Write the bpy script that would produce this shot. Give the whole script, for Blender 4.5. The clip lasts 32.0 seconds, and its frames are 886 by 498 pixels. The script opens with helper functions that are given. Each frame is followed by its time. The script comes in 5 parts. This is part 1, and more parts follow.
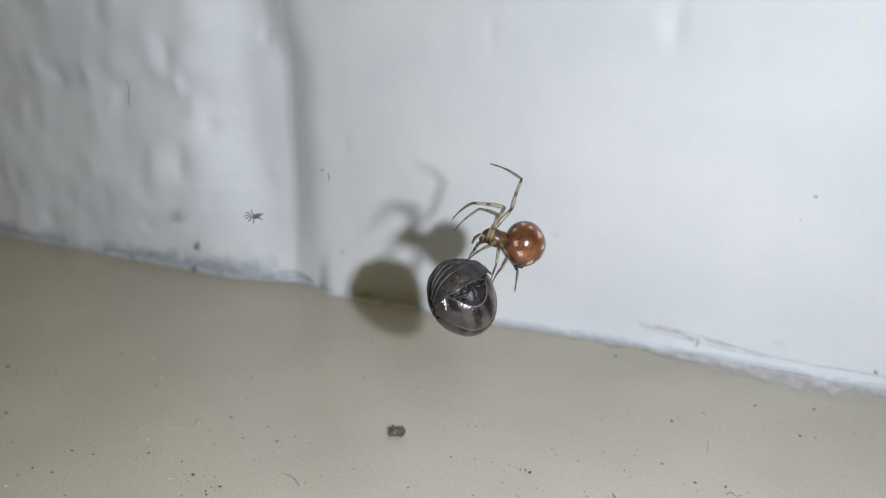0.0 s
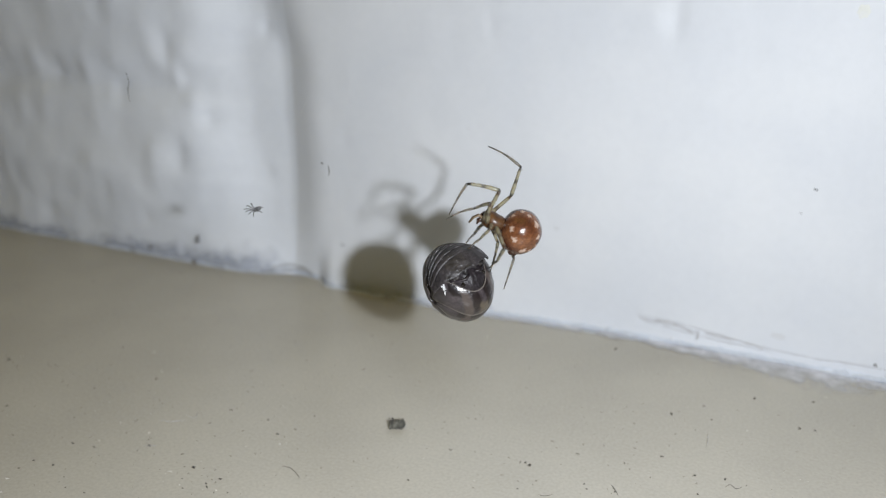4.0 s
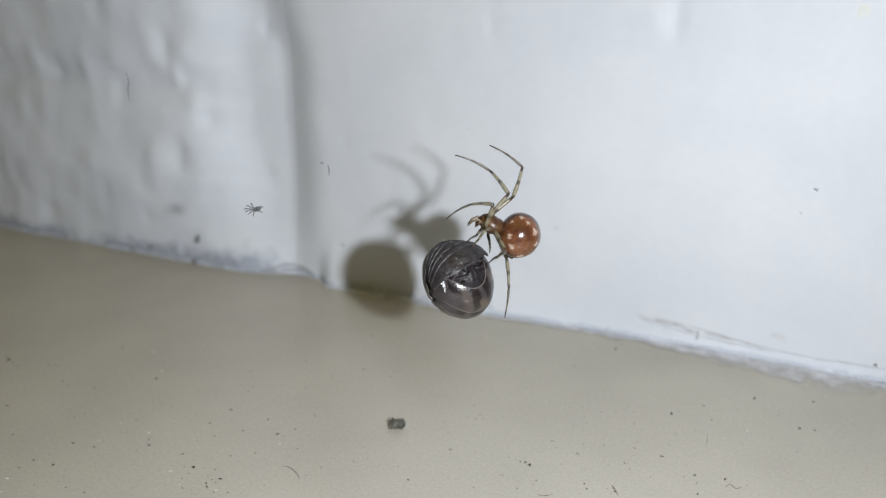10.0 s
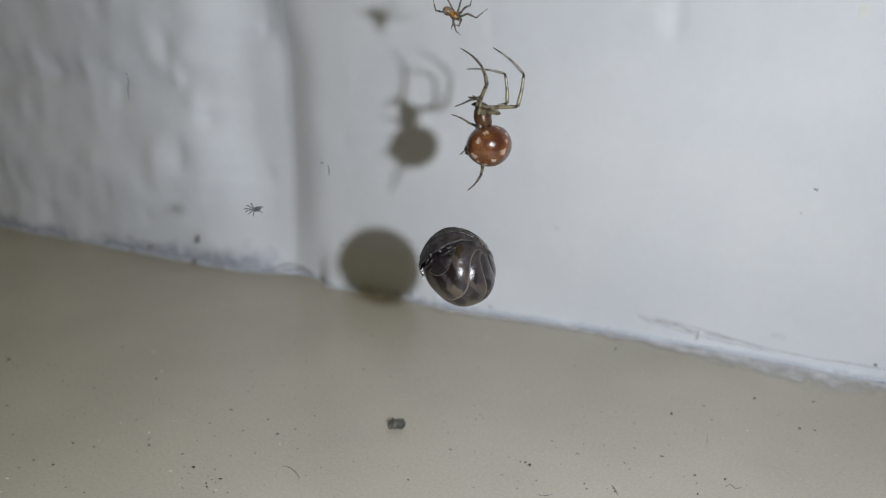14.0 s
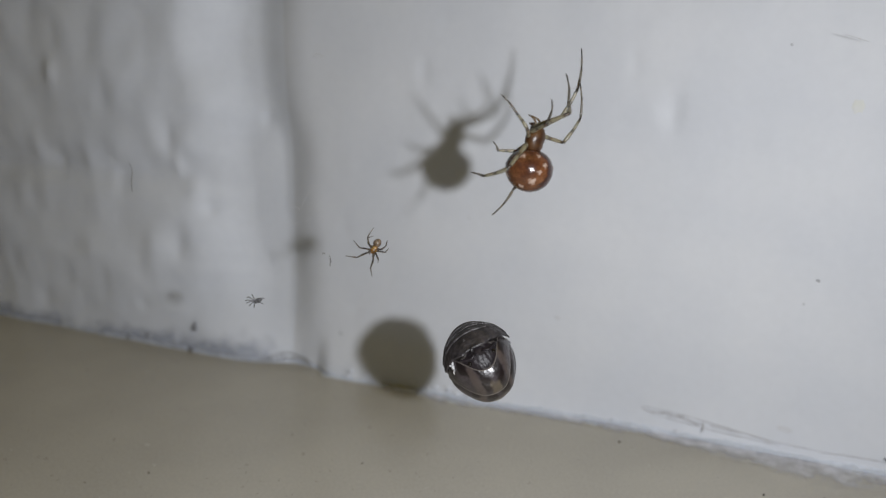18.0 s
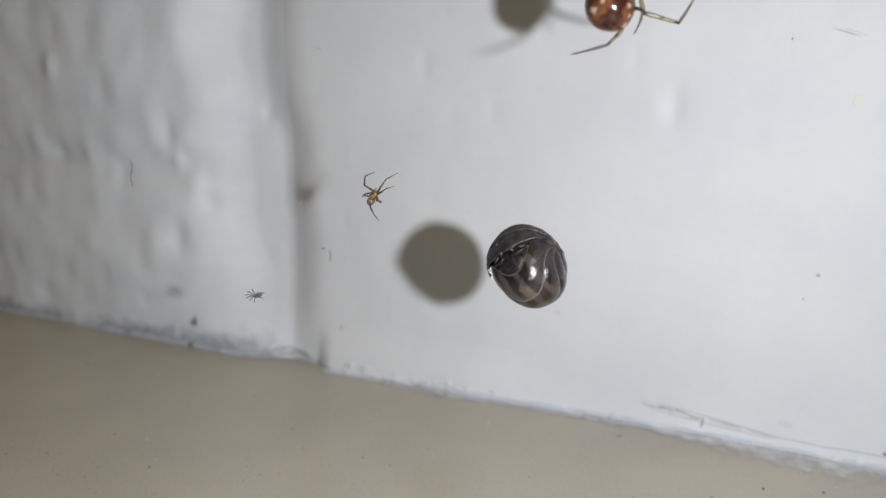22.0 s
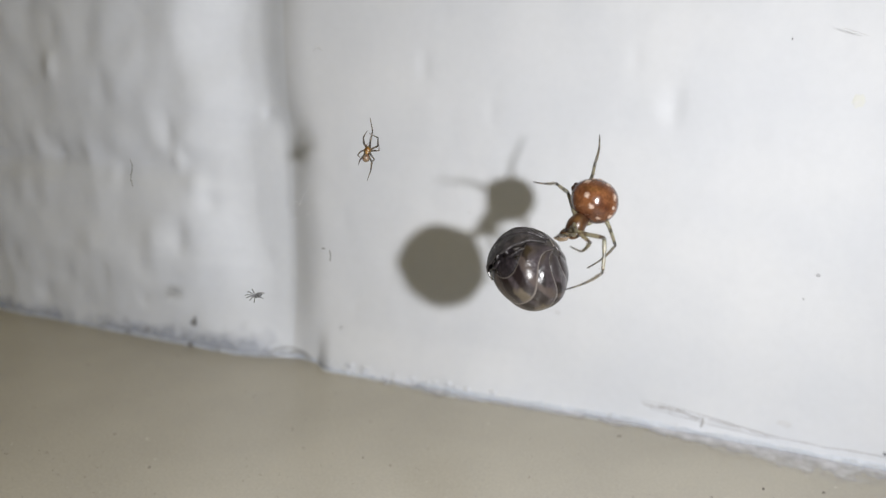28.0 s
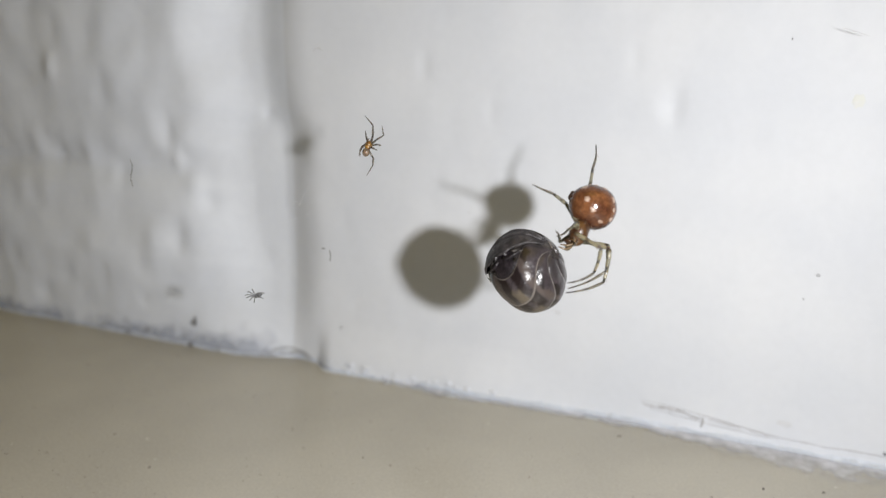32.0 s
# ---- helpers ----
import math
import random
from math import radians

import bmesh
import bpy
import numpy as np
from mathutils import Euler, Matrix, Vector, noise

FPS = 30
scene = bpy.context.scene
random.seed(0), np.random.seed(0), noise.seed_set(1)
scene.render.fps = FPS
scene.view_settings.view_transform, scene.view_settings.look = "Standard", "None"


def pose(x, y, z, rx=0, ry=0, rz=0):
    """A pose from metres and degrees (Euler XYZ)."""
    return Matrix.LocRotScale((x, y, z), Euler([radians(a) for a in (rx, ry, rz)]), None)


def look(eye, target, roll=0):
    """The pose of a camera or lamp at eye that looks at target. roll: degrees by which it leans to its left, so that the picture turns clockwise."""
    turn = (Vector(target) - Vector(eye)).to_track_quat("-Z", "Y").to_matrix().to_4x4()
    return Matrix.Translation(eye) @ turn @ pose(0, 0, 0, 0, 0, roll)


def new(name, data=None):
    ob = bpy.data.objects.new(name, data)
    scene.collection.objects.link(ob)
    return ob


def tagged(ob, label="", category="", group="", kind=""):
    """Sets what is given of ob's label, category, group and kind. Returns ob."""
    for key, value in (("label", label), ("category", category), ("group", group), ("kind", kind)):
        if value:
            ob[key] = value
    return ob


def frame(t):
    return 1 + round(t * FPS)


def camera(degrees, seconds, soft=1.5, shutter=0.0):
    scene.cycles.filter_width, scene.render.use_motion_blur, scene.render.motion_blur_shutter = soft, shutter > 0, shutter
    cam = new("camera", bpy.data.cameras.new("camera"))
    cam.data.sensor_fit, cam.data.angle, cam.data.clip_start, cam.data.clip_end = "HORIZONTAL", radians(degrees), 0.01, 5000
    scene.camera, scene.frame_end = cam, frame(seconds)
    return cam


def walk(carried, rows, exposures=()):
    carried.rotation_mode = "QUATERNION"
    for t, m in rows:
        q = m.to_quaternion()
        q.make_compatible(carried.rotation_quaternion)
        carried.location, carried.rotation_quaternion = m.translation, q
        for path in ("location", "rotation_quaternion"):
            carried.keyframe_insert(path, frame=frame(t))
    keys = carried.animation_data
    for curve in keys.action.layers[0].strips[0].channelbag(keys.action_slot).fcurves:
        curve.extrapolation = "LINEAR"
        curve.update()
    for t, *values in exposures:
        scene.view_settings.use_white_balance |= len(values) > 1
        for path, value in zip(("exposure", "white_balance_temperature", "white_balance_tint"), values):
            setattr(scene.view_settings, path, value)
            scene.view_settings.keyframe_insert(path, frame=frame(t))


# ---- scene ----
MM = 0.001


def eye(x, y, z, turn, tilt, lean):
    """Camera pose: millimetres, then degrees to the left, upwards and of lean."""
    return pose(x * MM, y * MM, z * MM, 90 + tilt, 0, turn) @ pose(0, 0, 0, 0, 0, lean)


def place(x, y, z, rx, ry, rz):
    return pose(x * MM, y * MM, z * MM, rx, ry, rz)


# ---- camera ----
cam = camera(55.2, 32.0, soft=1.25)
cam.data.dof.use_dof, cam.data.dof.focus_distance, cam.data.dof.aperture_fstop = True, 0.071, 32
CAMERA_ROWS = [
    (0, eye(42.5, -96.01, 45.73, 23.877, -19.52, 0.406)),
    (0.5, eye(42.5, -96.01, 45.73, 23.877, -19.78, 0.406)),
    (1, eye(42.5, -96.01, 45.73, 23.877, -19.93, 0.406)),
    (2, eye(42.5, -96.01, 45.73, 23.877, -19.95, 0.406)),
    (3.5, eye(42.5, -96.01, 45.73, 23.877, -19.98, 0.406)),
    (6, eye(42.5, -96.01, 45.73, 23.877, -20, 0.406)),
    (10, eye(42.5, -96.01, 45.73, 23.877, -20, 0.406)),
    (10.5, eye(42.5, -96.01, 45.73, 23.877, -19.92, 0.406)),
    (12.5, eye(42.5, -96.01, 45.73, 23.877, -19.94, 0.406)),
    (14, eye(42.5, -96.01, 45.73, 23.877, -20, 0.406)),
    (14.5, eye(42.7, -96.61, 45.73, 23.877, -19.85, 0.406)),
    (16.5, eye(42.5, -96.31, 46.03, 24.227, -17.7, 0.506)),
    (17, eye(41.6, -95.6, 46.28, 23.677, -14.74, 0.634)),
    (17.5, eye(41.6, -95.6, 46.28, 23.657, -14.71, 0.634)),
    (18, eye(41.6, -95.6, 46.28, 23.577, -14.38, 0.634)),
    (18.5, eye(41.6, -95.6, 46.28, 23.577, -14.62, 0.634)),
    (19, eye(41.6, -95.6, 46.28, 23.577, -14.74, 0.634)),
    (32, eye(41.6, -95.6, 46.28, 23.577, -14.74, 0.634)),
]
EXPOSURES = [(0, -0.09, 6480, 10), (2, -0.05, 6480, 10), (10, -0.05, 6480, 10), (12.4, -0.09, 6480, 10), (12.9, -0.46, 6480, 10), (14.5, -0.45, 6550, 10.5), (17, -0.57, 6650, 12), (20, -0.60, 6650, 12), (20.5, -0.2, 6750, 12), (21, -0.16, 6780, 12), (23, -0.22, 6780, 12), (24, -0.22, 6780, 12), (25, -0.12, 6800, 12), (28, 0.03, 6870, 12), (32, 0.05, 6920, 12)]
walk(cam, CAMERA_ROWS, exposures=EXPOSURES)

# ---- light: dim warm room, and the phone's lamp beside its lens ----
world = bpy.data.worlds.new("room_light")
scene.world = world
world.use_nodes = True
room = world.node_tree.nodes["Background"]
room.inputs["Color"].default_value = (1.0, 0.76, 0.13, 1)
# the room's light comes mostly from its ceiling
around = world.node_tree.nodes.new("ShaderNodeTexCoord")
height = world.node_tree.nodes.new("ShaderNodeSeparateXYZ")
ceiling_light = world.node_tree.nodes.new("ShaderNodeMapRange")
ceiling_light.interpolation_type = "SMOOTHSTEP"
ceiling_light.inputs["From Min"].default_value, ceiling_light.inputs["From Max"].default_value = 0.72, 1.0
ceiling_light.inputs["To Min"].default_value, ceiling_light.inputs["To Max"].default_value = 0.004, 0.690
world.node_tree.links.new(around.outputs["Generated"], height.inputs[0])
world.node_tree.links.new(height.outputs["Z"], ceiling_light.inputs["Value"])
world.node_tree.links.new(ceiling_light.outputs["Result"], room.inputs["Strength"])

lamp_data = bpy.data.lights.new("phone_lamp", "AREA")
lamp_data.shape, lamp_data.size, lamp_data.energy = "DISK", 2.8 * MM, 0.1050
lamp_data.color = (0.915, 0.96, 1.02)
lamp = new("phone_lamp", lamp_data)
lamp.matrix_world = look(Vector((58.97, -90.73, 46.53)) * MM, Vector((-38, 0, -14)) * MM)


# ---- materials ----
def material(name, colour, rough=0.5, second=None, scale=300.0, amount=0.5, fine=0.0, fine_scale=4000.0, bump=0.0, bump_scale=1500.0, spec=0.5, through_light=0.0, coat=0.0):
    """A painted or organic surface: two colours mixed by broad noise, fine grain and bump. Scales are per metre."""
    m = bpy.data.materials.new(name)
    m.use_nodes = True
    nt = m.node_tree
    b = nt.nodes["Principled BSDF"]
    b.inputs["Roughness"].default_value = rough
    b.inputs["Specular IOR Level"].default_value = spec
    b.inputs["Subsurface Weight"].default_value = through_light
    b.inputs["Subsurface Radius"].default_value = (0.0006, 0.0003, 0.0001)
    b.inputs["Subsurface Scale"].default_value = 1.0
    b.inputs["Coat Weight"].default_value = coat
    b.inputs["Coat Roughness"].default_value = 0.15
    co = nt.nodes.new("ShaderNodeTexCoord")
    n1 = nt.nodes.new("ShaderNodeTexNoise")
    n1.inputs["Scale"].default_value = scale
    n1.inputs["Detail"].default_value = 5
    nt.links.new(co.outputs["Object"], n1.inputs["Vector"])
    ramp = nt.nodes.new("ShaderNodeMapRange")
    ramp.inputs["From Min"].default_value, ramp.inputs["From Max"].default_value = 0.35, 0.65
    ramp.inputs["To Max"].default_value = amount
    nt.links.new(n1.outputs["Fac"], ramp.inputs["Value"])
    mix = nt.nodes.new("ShaderNodeMix")
    mix.data_type = "RGBA"
    mix.inputs["A"].default_value = (*colour, 1)
    mix.inputs["B"].default_value = (*(second or [c * 0.8 for c in colour]), 1)
    nt.links.new(ramp.outputs["Result"], mix.inputs["Factor"])
    out = mix.outputs["Result"]
    n2 = nt.nodes.new("ShaderNodeTexNoise")
    n2.inputs["Scale"].default_value = fine_scale
    n2.inputs["Detail"].default_value = 3
    nt.links.new(co.outputs["Object"], n2.inputs["Vector"])
    if fine:
        r2 = nt.nodes.new("ShaderNodeMapRange")
        r2.inputs["From Min"].default_value, r2.inputs["From Max"].default_value = 0.3, 0.7
        r2.inputs["To Min"].default_value, r2.inputs["To Max"].default_value = 1 - fine, 1 + fine
        nt.links.new(n2.outputs["Fac"], r2.inputs["Value"])
        mul = nt.nodes.new("ShaderNodeMix")
        mul.data_type, mul.blend_type = "RGBA", "MULTIPLY"
        mul.inputs["Factor"].default_value = 1
        nt.links.new(out, mul.inputs["A"])
        nt.links.new(r2.outputs["Result"], mul.inputs["B"])
        out = mul.outputs["Result"]
    nt.links.new(out, b.inputs["Base Color"])
    if bump:
        n3 = nt.nodes.new("ShaderNodeTexNoise")
        n3.inputs["Scale"].default_value = bump_scale
        n3.inputs["Detail"].default_value = 4
        nt.links.new(co.outputs["Object"], n3.inputs["Vector"])
        bp = nt.nodes.new("ShaderNodeBump")
        bp.inputs["Strength"].default_value = 1.0
        bp.inputs["Distance"].default_value = bump
        nt.links.new(n3.outputs["Fac"], bp.inputs["Height"])
        nt.links.new(bp.outputs["Normal"], b.inputs["Normal"])
    return m


def leg_material(name, pale, dark, start, end):
    """Leg skin with dark rings: pale along the piece, dark at its far end, by the piece's own length."""
    m = material(name, pale, 0.35)
    nt = m.node_tree
    b = nt.nodes["Principled BSDF"]
    co = nt.nodes.new("ShaderNodeTexCoord")
    sep = nt.nodes.new("ShaderNodeSeparateXYZ")
    nt.links.new(co.outputs["Generated"], sep.inputs[0])
    ramp = nt.nodes.new("ShaderNodeValToRGB")
    e = ramp.color_ramp.elements
    e[0].position, e[0].color = 0.0, (*dark, 1)
    e[1].position, e[1].color = start, (*pale, 1)
    for p, c in ((0.40, pale), (0.45, [0.3 * u + 0.7 * v for u, v in zip(pale, dark)]), (0.53, [0.15 * u + 0.85 * v for u, v in zip(pale, dark)]), (0.58, pale), (end, pale), (min(end + 0.05, 1), dark)):
        k = e.new(p)
        k.color = (*c, 1)
    nt.links.new(sep.outputs["X"], ramp.inputs["Fac"])
    nt.links.new(ramp.outputs["Color"], b.inputs["Base Color"])
    b.inputs["Subsurface Weight"].default_value = 0.35
    b.inputs["Subsurface Radius"].default_value = (0.0003, 0.0002, 0.0001)
    b.inputs["Subsurface Scale"].default_value = 1.0
    return m


def dust_material():
    """Dust whose grains differ: from black through grey to pale."""
    m = material("mixed_dust", (0.1, 0.1, 0.09), 0.85)
    nt = m.node_tree
    geo = nt.nodes.new("ShaderNodeNewGeometry")
    ramp = nt.nodes.new("ShaderNodeValToRGB")
    e = ramp.color_ramp.elements
    e[0].color, e[1].color = (0.03, 0.028, 0.024, 1), (0.75, 0.74, 0.70, 1)
    e.new(0.45).color = (0.14, 0.13, 0.105, 1)
    e.new(0.75).color = (0.34, 0.32, 0.27, 1)
    nt.links.new(geo.outputs["Random Per Island"], ramp.inputs["Fac"])
    nt.links.new(ramp.outputs["Color"], nt.nodes["Principled BSDF"].inputs["Base Color"])
    return m


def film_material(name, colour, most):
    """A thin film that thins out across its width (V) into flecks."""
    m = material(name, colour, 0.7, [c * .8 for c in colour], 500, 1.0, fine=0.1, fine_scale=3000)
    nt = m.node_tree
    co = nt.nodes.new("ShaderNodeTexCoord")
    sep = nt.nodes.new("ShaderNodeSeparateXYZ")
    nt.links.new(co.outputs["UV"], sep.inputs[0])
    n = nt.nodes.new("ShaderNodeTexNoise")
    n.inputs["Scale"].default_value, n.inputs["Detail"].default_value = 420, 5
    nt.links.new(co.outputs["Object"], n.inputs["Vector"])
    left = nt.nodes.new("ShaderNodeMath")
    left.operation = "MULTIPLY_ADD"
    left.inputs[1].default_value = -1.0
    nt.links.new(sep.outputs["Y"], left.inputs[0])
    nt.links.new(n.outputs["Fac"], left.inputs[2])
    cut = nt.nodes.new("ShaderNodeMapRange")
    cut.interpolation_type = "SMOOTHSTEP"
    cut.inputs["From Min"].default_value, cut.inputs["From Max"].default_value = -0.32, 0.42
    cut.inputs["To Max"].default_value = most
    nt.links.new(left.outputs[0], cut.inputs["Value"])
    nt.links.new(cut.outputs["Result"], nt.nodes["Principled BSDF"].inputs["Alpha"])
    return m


WALL_PAINT = material("white_wall_paint", (0.745, 0.765, 0.80), 0.55, (0.655, 0.685, 0.74), 70, 0.6, fine=0.012, fine_scale=900, bump=0.00006, bump_scale=330)
# bluish like the panel, but lightened to offset the lamp's falloff to the left
BRIGHTENED_PANEL = material("bluish_panel_paint_brightened", (0.83, 0.865, 0.925), 0.5, (0.735, 0.775, 0.85), 70, 0.6, fine=0.012, fine_scale=900, bump=0.00006, bump_scale=330)
BEAD_PAINT = material("bluish_white_sealant", (0.65, 0.69, 0.76), 0.5, (0.54, 0.59, 0.67), 250, 0.7, fine=0.08, fine_scale=2500, bump=0.0002, bump_scale=900)
FLOOR_PAINT = material("beige_floor_paint", (0.475, 0.450, 0.390), 0.27, (0.408, 0.387, 0.337), 55, 0.7, fine=0.06, fine_scale=3200, bump=0.00002, bump_scale=800)
ABDOMEN = material("russet_abdomen_skin", (0.150, 0.060, 0.025), 0.19, (0.062, 0.022, 0.011), 800, 1.0, fine=0.3, fine_scale=7000, bump=0.00002, bump_scale=6000, through_light=0.05)
ABDOMEN.node_tree.nodes["Principled BSDF"].inputs["Coat Weight"].default_value = 0.15


def dark_back(m):
    """A dark ragged band along the back of the abdomen, from the waist past its middle."""
    nt = m.node_tree
    b = nt.nodes["Principled BSDF"]
    base = b.inputs["Base Color"].links[0].from_socket
    co = nt.nodes.new("ShaderNodeTexCoord")
    sep = nt.nodes.new("ShaderNodeSeparateXYZ")
    nt.links.new(co.outputs["Generated"], sep.inputs[0])
    n = nt.nodes.new("ShaderNodeTexNoise")
    n.inputs["Scale"].default_value = 6
    nt.links.new(co.outputs["Generated"], n.inputs["Vector"])
    side = nt.nodes.new("ShaderNodeMath")
    side.operation = "SUBTRACT"
    side.inputs[1].default_value = 0.5
    nt.links.new(sep.outputs["Y"], side.inputs[0])
    away = nt.nodes.new("ShaderNodeMath")
    away.operation = "ABSOLUTE"
    nt.links.new(side.outputs[0], away.inputs[0])
    rag = nt.nodes.new("ShaderNodeMath")
    rag.operation = "MULTIPLY_ADD"
    rag.inputs[1].default_value = 0.35
    nt.links.new(n.outputs["Fac"], rag.inputs[0])
    nt.links.new(away.outputs[0], rag.inputs[2])
    near = nt.nodes.new("ShaderNodeMapRange")
    near.inputs["From Min"].default_value, near.inputs["From Max"].default_value = 0.38, 0.27
    nt.links.new(rag.outputs[0], near.inputs["Value"])
    top = nt.nodes.new("ShaderNodeMapRange")
    top.inputs["From Min"].default_value, top.inputs["From Max"].default_value = 0.55, 0.75
    nt.links.new(sep.outputs["Z"], top.inputs["Value"])
    both = nt.nodes.new("ShaderNodeMath")
    both.operation = "MULTIPLY"
    nt.links.new(near.outputs["Result"], both.inputs[0])
    nt.links.new(top.outputs["Result"], both.inputs[1])
    mix = nt.nodes.new("ShaderNodeMix")
    mix.data_type = "RGBA"
    mix.inputs["B"].default_value = (0.040, 0.012, 0.008, 1)
    nt.links.new(both.outputs[0], mix.inputs["Factor"])
    nt.links.new(base, mix.inputs["A"])
    nt.links.new(mix.outputs["Result"], b.inputs["Base Color"])


dark_back(ABDOMEN)


def spot_material():
    """Chalky flecks that thin out from the middle of a spot into the russet skin around it."""
    m = material("chalk_white_flecks", (0.15, 0.062, 0.026), 0.3)
    nt = m.node_tree
    co = nt.nodes.new("ShaderNodeTexCoord")
    far = nt.nodes.new("ShaderNodeVectorMath")
    far.operation = "DISTANCE"
    far.inputs[1].default_value = (0.5, 0.5, 0.5)
    nt.links.new(co.outputs["Generated"], far.inputs[0])
    n = nt.nodes.new("ShaderNodeTexNoise")
    n.inputs["Scale"].default_value, n.inputs["Detail"].default_value = 5200, 2
    nt.links.new(co.outputs["Object"], n.inputs["Vector"])
    less = nt.nodes.new("ShaderNodeMath")
    less.operation = "MULTIPLY_ADD"
    less.inputs[1].default_value = -0.75
    nt.links.new(far.outputs["Value"], less.inputs[0])
    nt.links.new(n.outputs["Fac"], less.inputs[2])
    cut = nt.nodes.new("ShaderNodeMapRange")
    cut.inputs["From Min"].default_value, cut.inputs["From Max"].default_value = 0.04, 0.40
    nt.links.new(less.outputs[0], cut.inputs["Value"])
    mix = nt.nodes.new("ShaderNodeMix")
    mix.data_type = "RGBA"
    b = nt.nodes["Principled BSDF"]
    mix.inputs["B"].default_value = (0.42, 0.32, 0.26, 1)
    nt.links.new(b.inputs["Base Color"].links[0].from_socket, mix.inputs["A"])
    nt.links.new(cut.outputs["Result"], mix.inputs["Factor"])
    nt.links.new(mix.outputs["Result"], b.inputs["Base Color"])
    return m


CHALK = spot_material()
HEAD = material("brown_carapace", (0.088, 0.042, 0.016), 0.34, (0.034, 0.014, 0.007), 1500, 0.9, fine=0.2, fine_scale=9000, bump=0.00002, bump_scale=6000)
BLACK = material("black_eye", (0.01, 0.008, 0.007), 0.12)
DARK = material("dark_spinneret_skin", (0.035, 0.016, 0.009), 0.4, bump=0.00003, bump_scale=9000)
LEG_A = leg_material("olive_leg", (0.185, 0.165, 0.108), (0.045, 0.028, 0.017), 0.24, 0.86)
LEG_B = leg_material("pale_ringed_shin", (0.205, 0.19, 0.135), (0.026, 0.023, 0.019), 0.12, 0.84)
LEG_C = leg_material("greyish_foot", (0.135, 0.122, 0.098), (0.026, 0.023, 0.02), 0.10, 0.74)
PALP = material("brown_palp", (0.12, 0.08, 0.045), 0.35, (0.16, 0.11, 0.06), 3000, 0.8)
BRISTLE = material("fine_hair", (0.30, 0.22, 0.14), 0.5)
TAIL = material("dark_slate_tail_shell", (0.039, 0.034, 0.036), 0.44, (0.013, 0.0115, 0.012), 1100, 1.0, fine=0.35, fine_scale=5000, bump=0.00018, bump_scale=1700)
PALE_MARGIN = material("pale_plate_margin", (0.118, 0.103, 0.094), 0.4, (0.08, 0.07, 0.064), 900, 1.0, fine=0.15, fine_scale=7000)
HEAD_SHELL = material("rough_dark_head_shell", (0.022, 0.017, 0.020), 0.42, (0.010, 0.008, 0.009), 1100, 1.0, spec=0.3, fine=0.3, fine_scale=5000, bump=0.00008, bump_scale=2200)
UNDER = material("dark_underside", (0.014, 0.012, 0.011), 0.55, (0.06, 0.05, 0.045), 1500, 0.9, bump=0.00012, bump_scale=2500)
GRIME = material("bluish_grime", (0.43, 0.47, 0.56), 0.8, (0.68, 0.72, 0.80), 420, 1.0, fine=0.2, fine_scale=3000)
GRIT = material("grey_grit", (0.15, 0.145, 0.12), 0.8, (0.05, 0.05, 0.042), 1400, 1.0, fine=0.4, fine_scale=5000, bump=0.0003, bump_scale=2500)
SOOT = material("black_dust", (0.045, 0.042, 0.038), 0.85, (0.09, 0.08, 0.07), 2500, 0.8)
MOULT = material("grey_dry_skin", (0.15, 0.152, 0.16), 0.5, (0.04, 0.04, 0.04), 2500, 0.9)
HAIR = material("dark_hair", (0.06, 0.055, 0.05), 0.6, (0.14, 0.13, 0.12), 1500, 0.8)
DUST = dust_material()
SMEAR = material("grey_smear", (0.64, 0.65, 0.68), 0.6, (0.70, 0.72, 0.75), 900, 0.8)
YELLOW = material("yellow_stain", (0.74, 0.755, 0.70), 0.6, (0.75, 0.765, 0.77), 900, 0.8)
SEAM_HAIR = material("grey_dust_strand", (0.20, 0.205, 0.22), 0.8, (0.42, 0.43, 0.46), 900, 1.0)
HAIR_AND_CRACK_GREY = material("dusty_hair_and_crack", (0.34, 0.33, 0.33), 0.7, (0.60, 0.60, 0.61), 900, 1.0)
PALE_HAIR = material("pale_grey_hair", (0.46, 0.46, 0.47), 0.6, (0.6, 0.6, 0.6), 900, 1.0)
SPECK_GREY = material("grey_speck", (0.15, 0.15, 0.16), 0.85, (0.30, 0.30, 0.32), 2500, 0.9)
# bluish, darker than the panel, densest at the floor and thinning upwards
WALL_FILM = film_material("bluish_foot_film", (0.46, 0.495, 0.59), 0.55)
FLOOR_FILM = film_material("bluish_sealant_film", (0.78, 0.79, 0.85), 0.9)
SILK = material("pale_silk", (0.75, 0.75, 0.75), 0.25)
YOUNG_ABDOMEN = material("banded_young_abdomen", (0.23, 0.165, 0.11), 0.35, (0.045, 0.028, 0.018), 3600, 1.0, fine=0.2, fine_scale=12000, through_light=0.15)
YOUNG_BODY = material("amber_young_skin", (0.38, 0.20, 0.042), 0.32, (0.10, 0.05, 0.014), 2600, 1.0, fine=0.15, fine_scale=12000, through_light=0.2)
YOUNG_LEG = leg_material("brown_young_leg", (0.12, 0.102, 0.080), (0.026, 0.021, 0.018), 0.2, 0.8)


# ---- building helpers ----
def part(name, bm, mats, parent=None, label=""):
    """Links a bmesh as one smooth mesh object, under a thing or a part."""
    me = bpy.data.meshes.new(name)
    bm.to_mesh(me)
    bm.free()
    for m in mats if isinstance(mats, (list, tuple)) else [mats]:
        me.materials.append(m)
    me.polygons.foreach_set("use_smooth", [True] * len(me.polygons))
    ob = new(name, me)
    ob.parent = parent
    if label:
        ob["label"] = label
    return ob


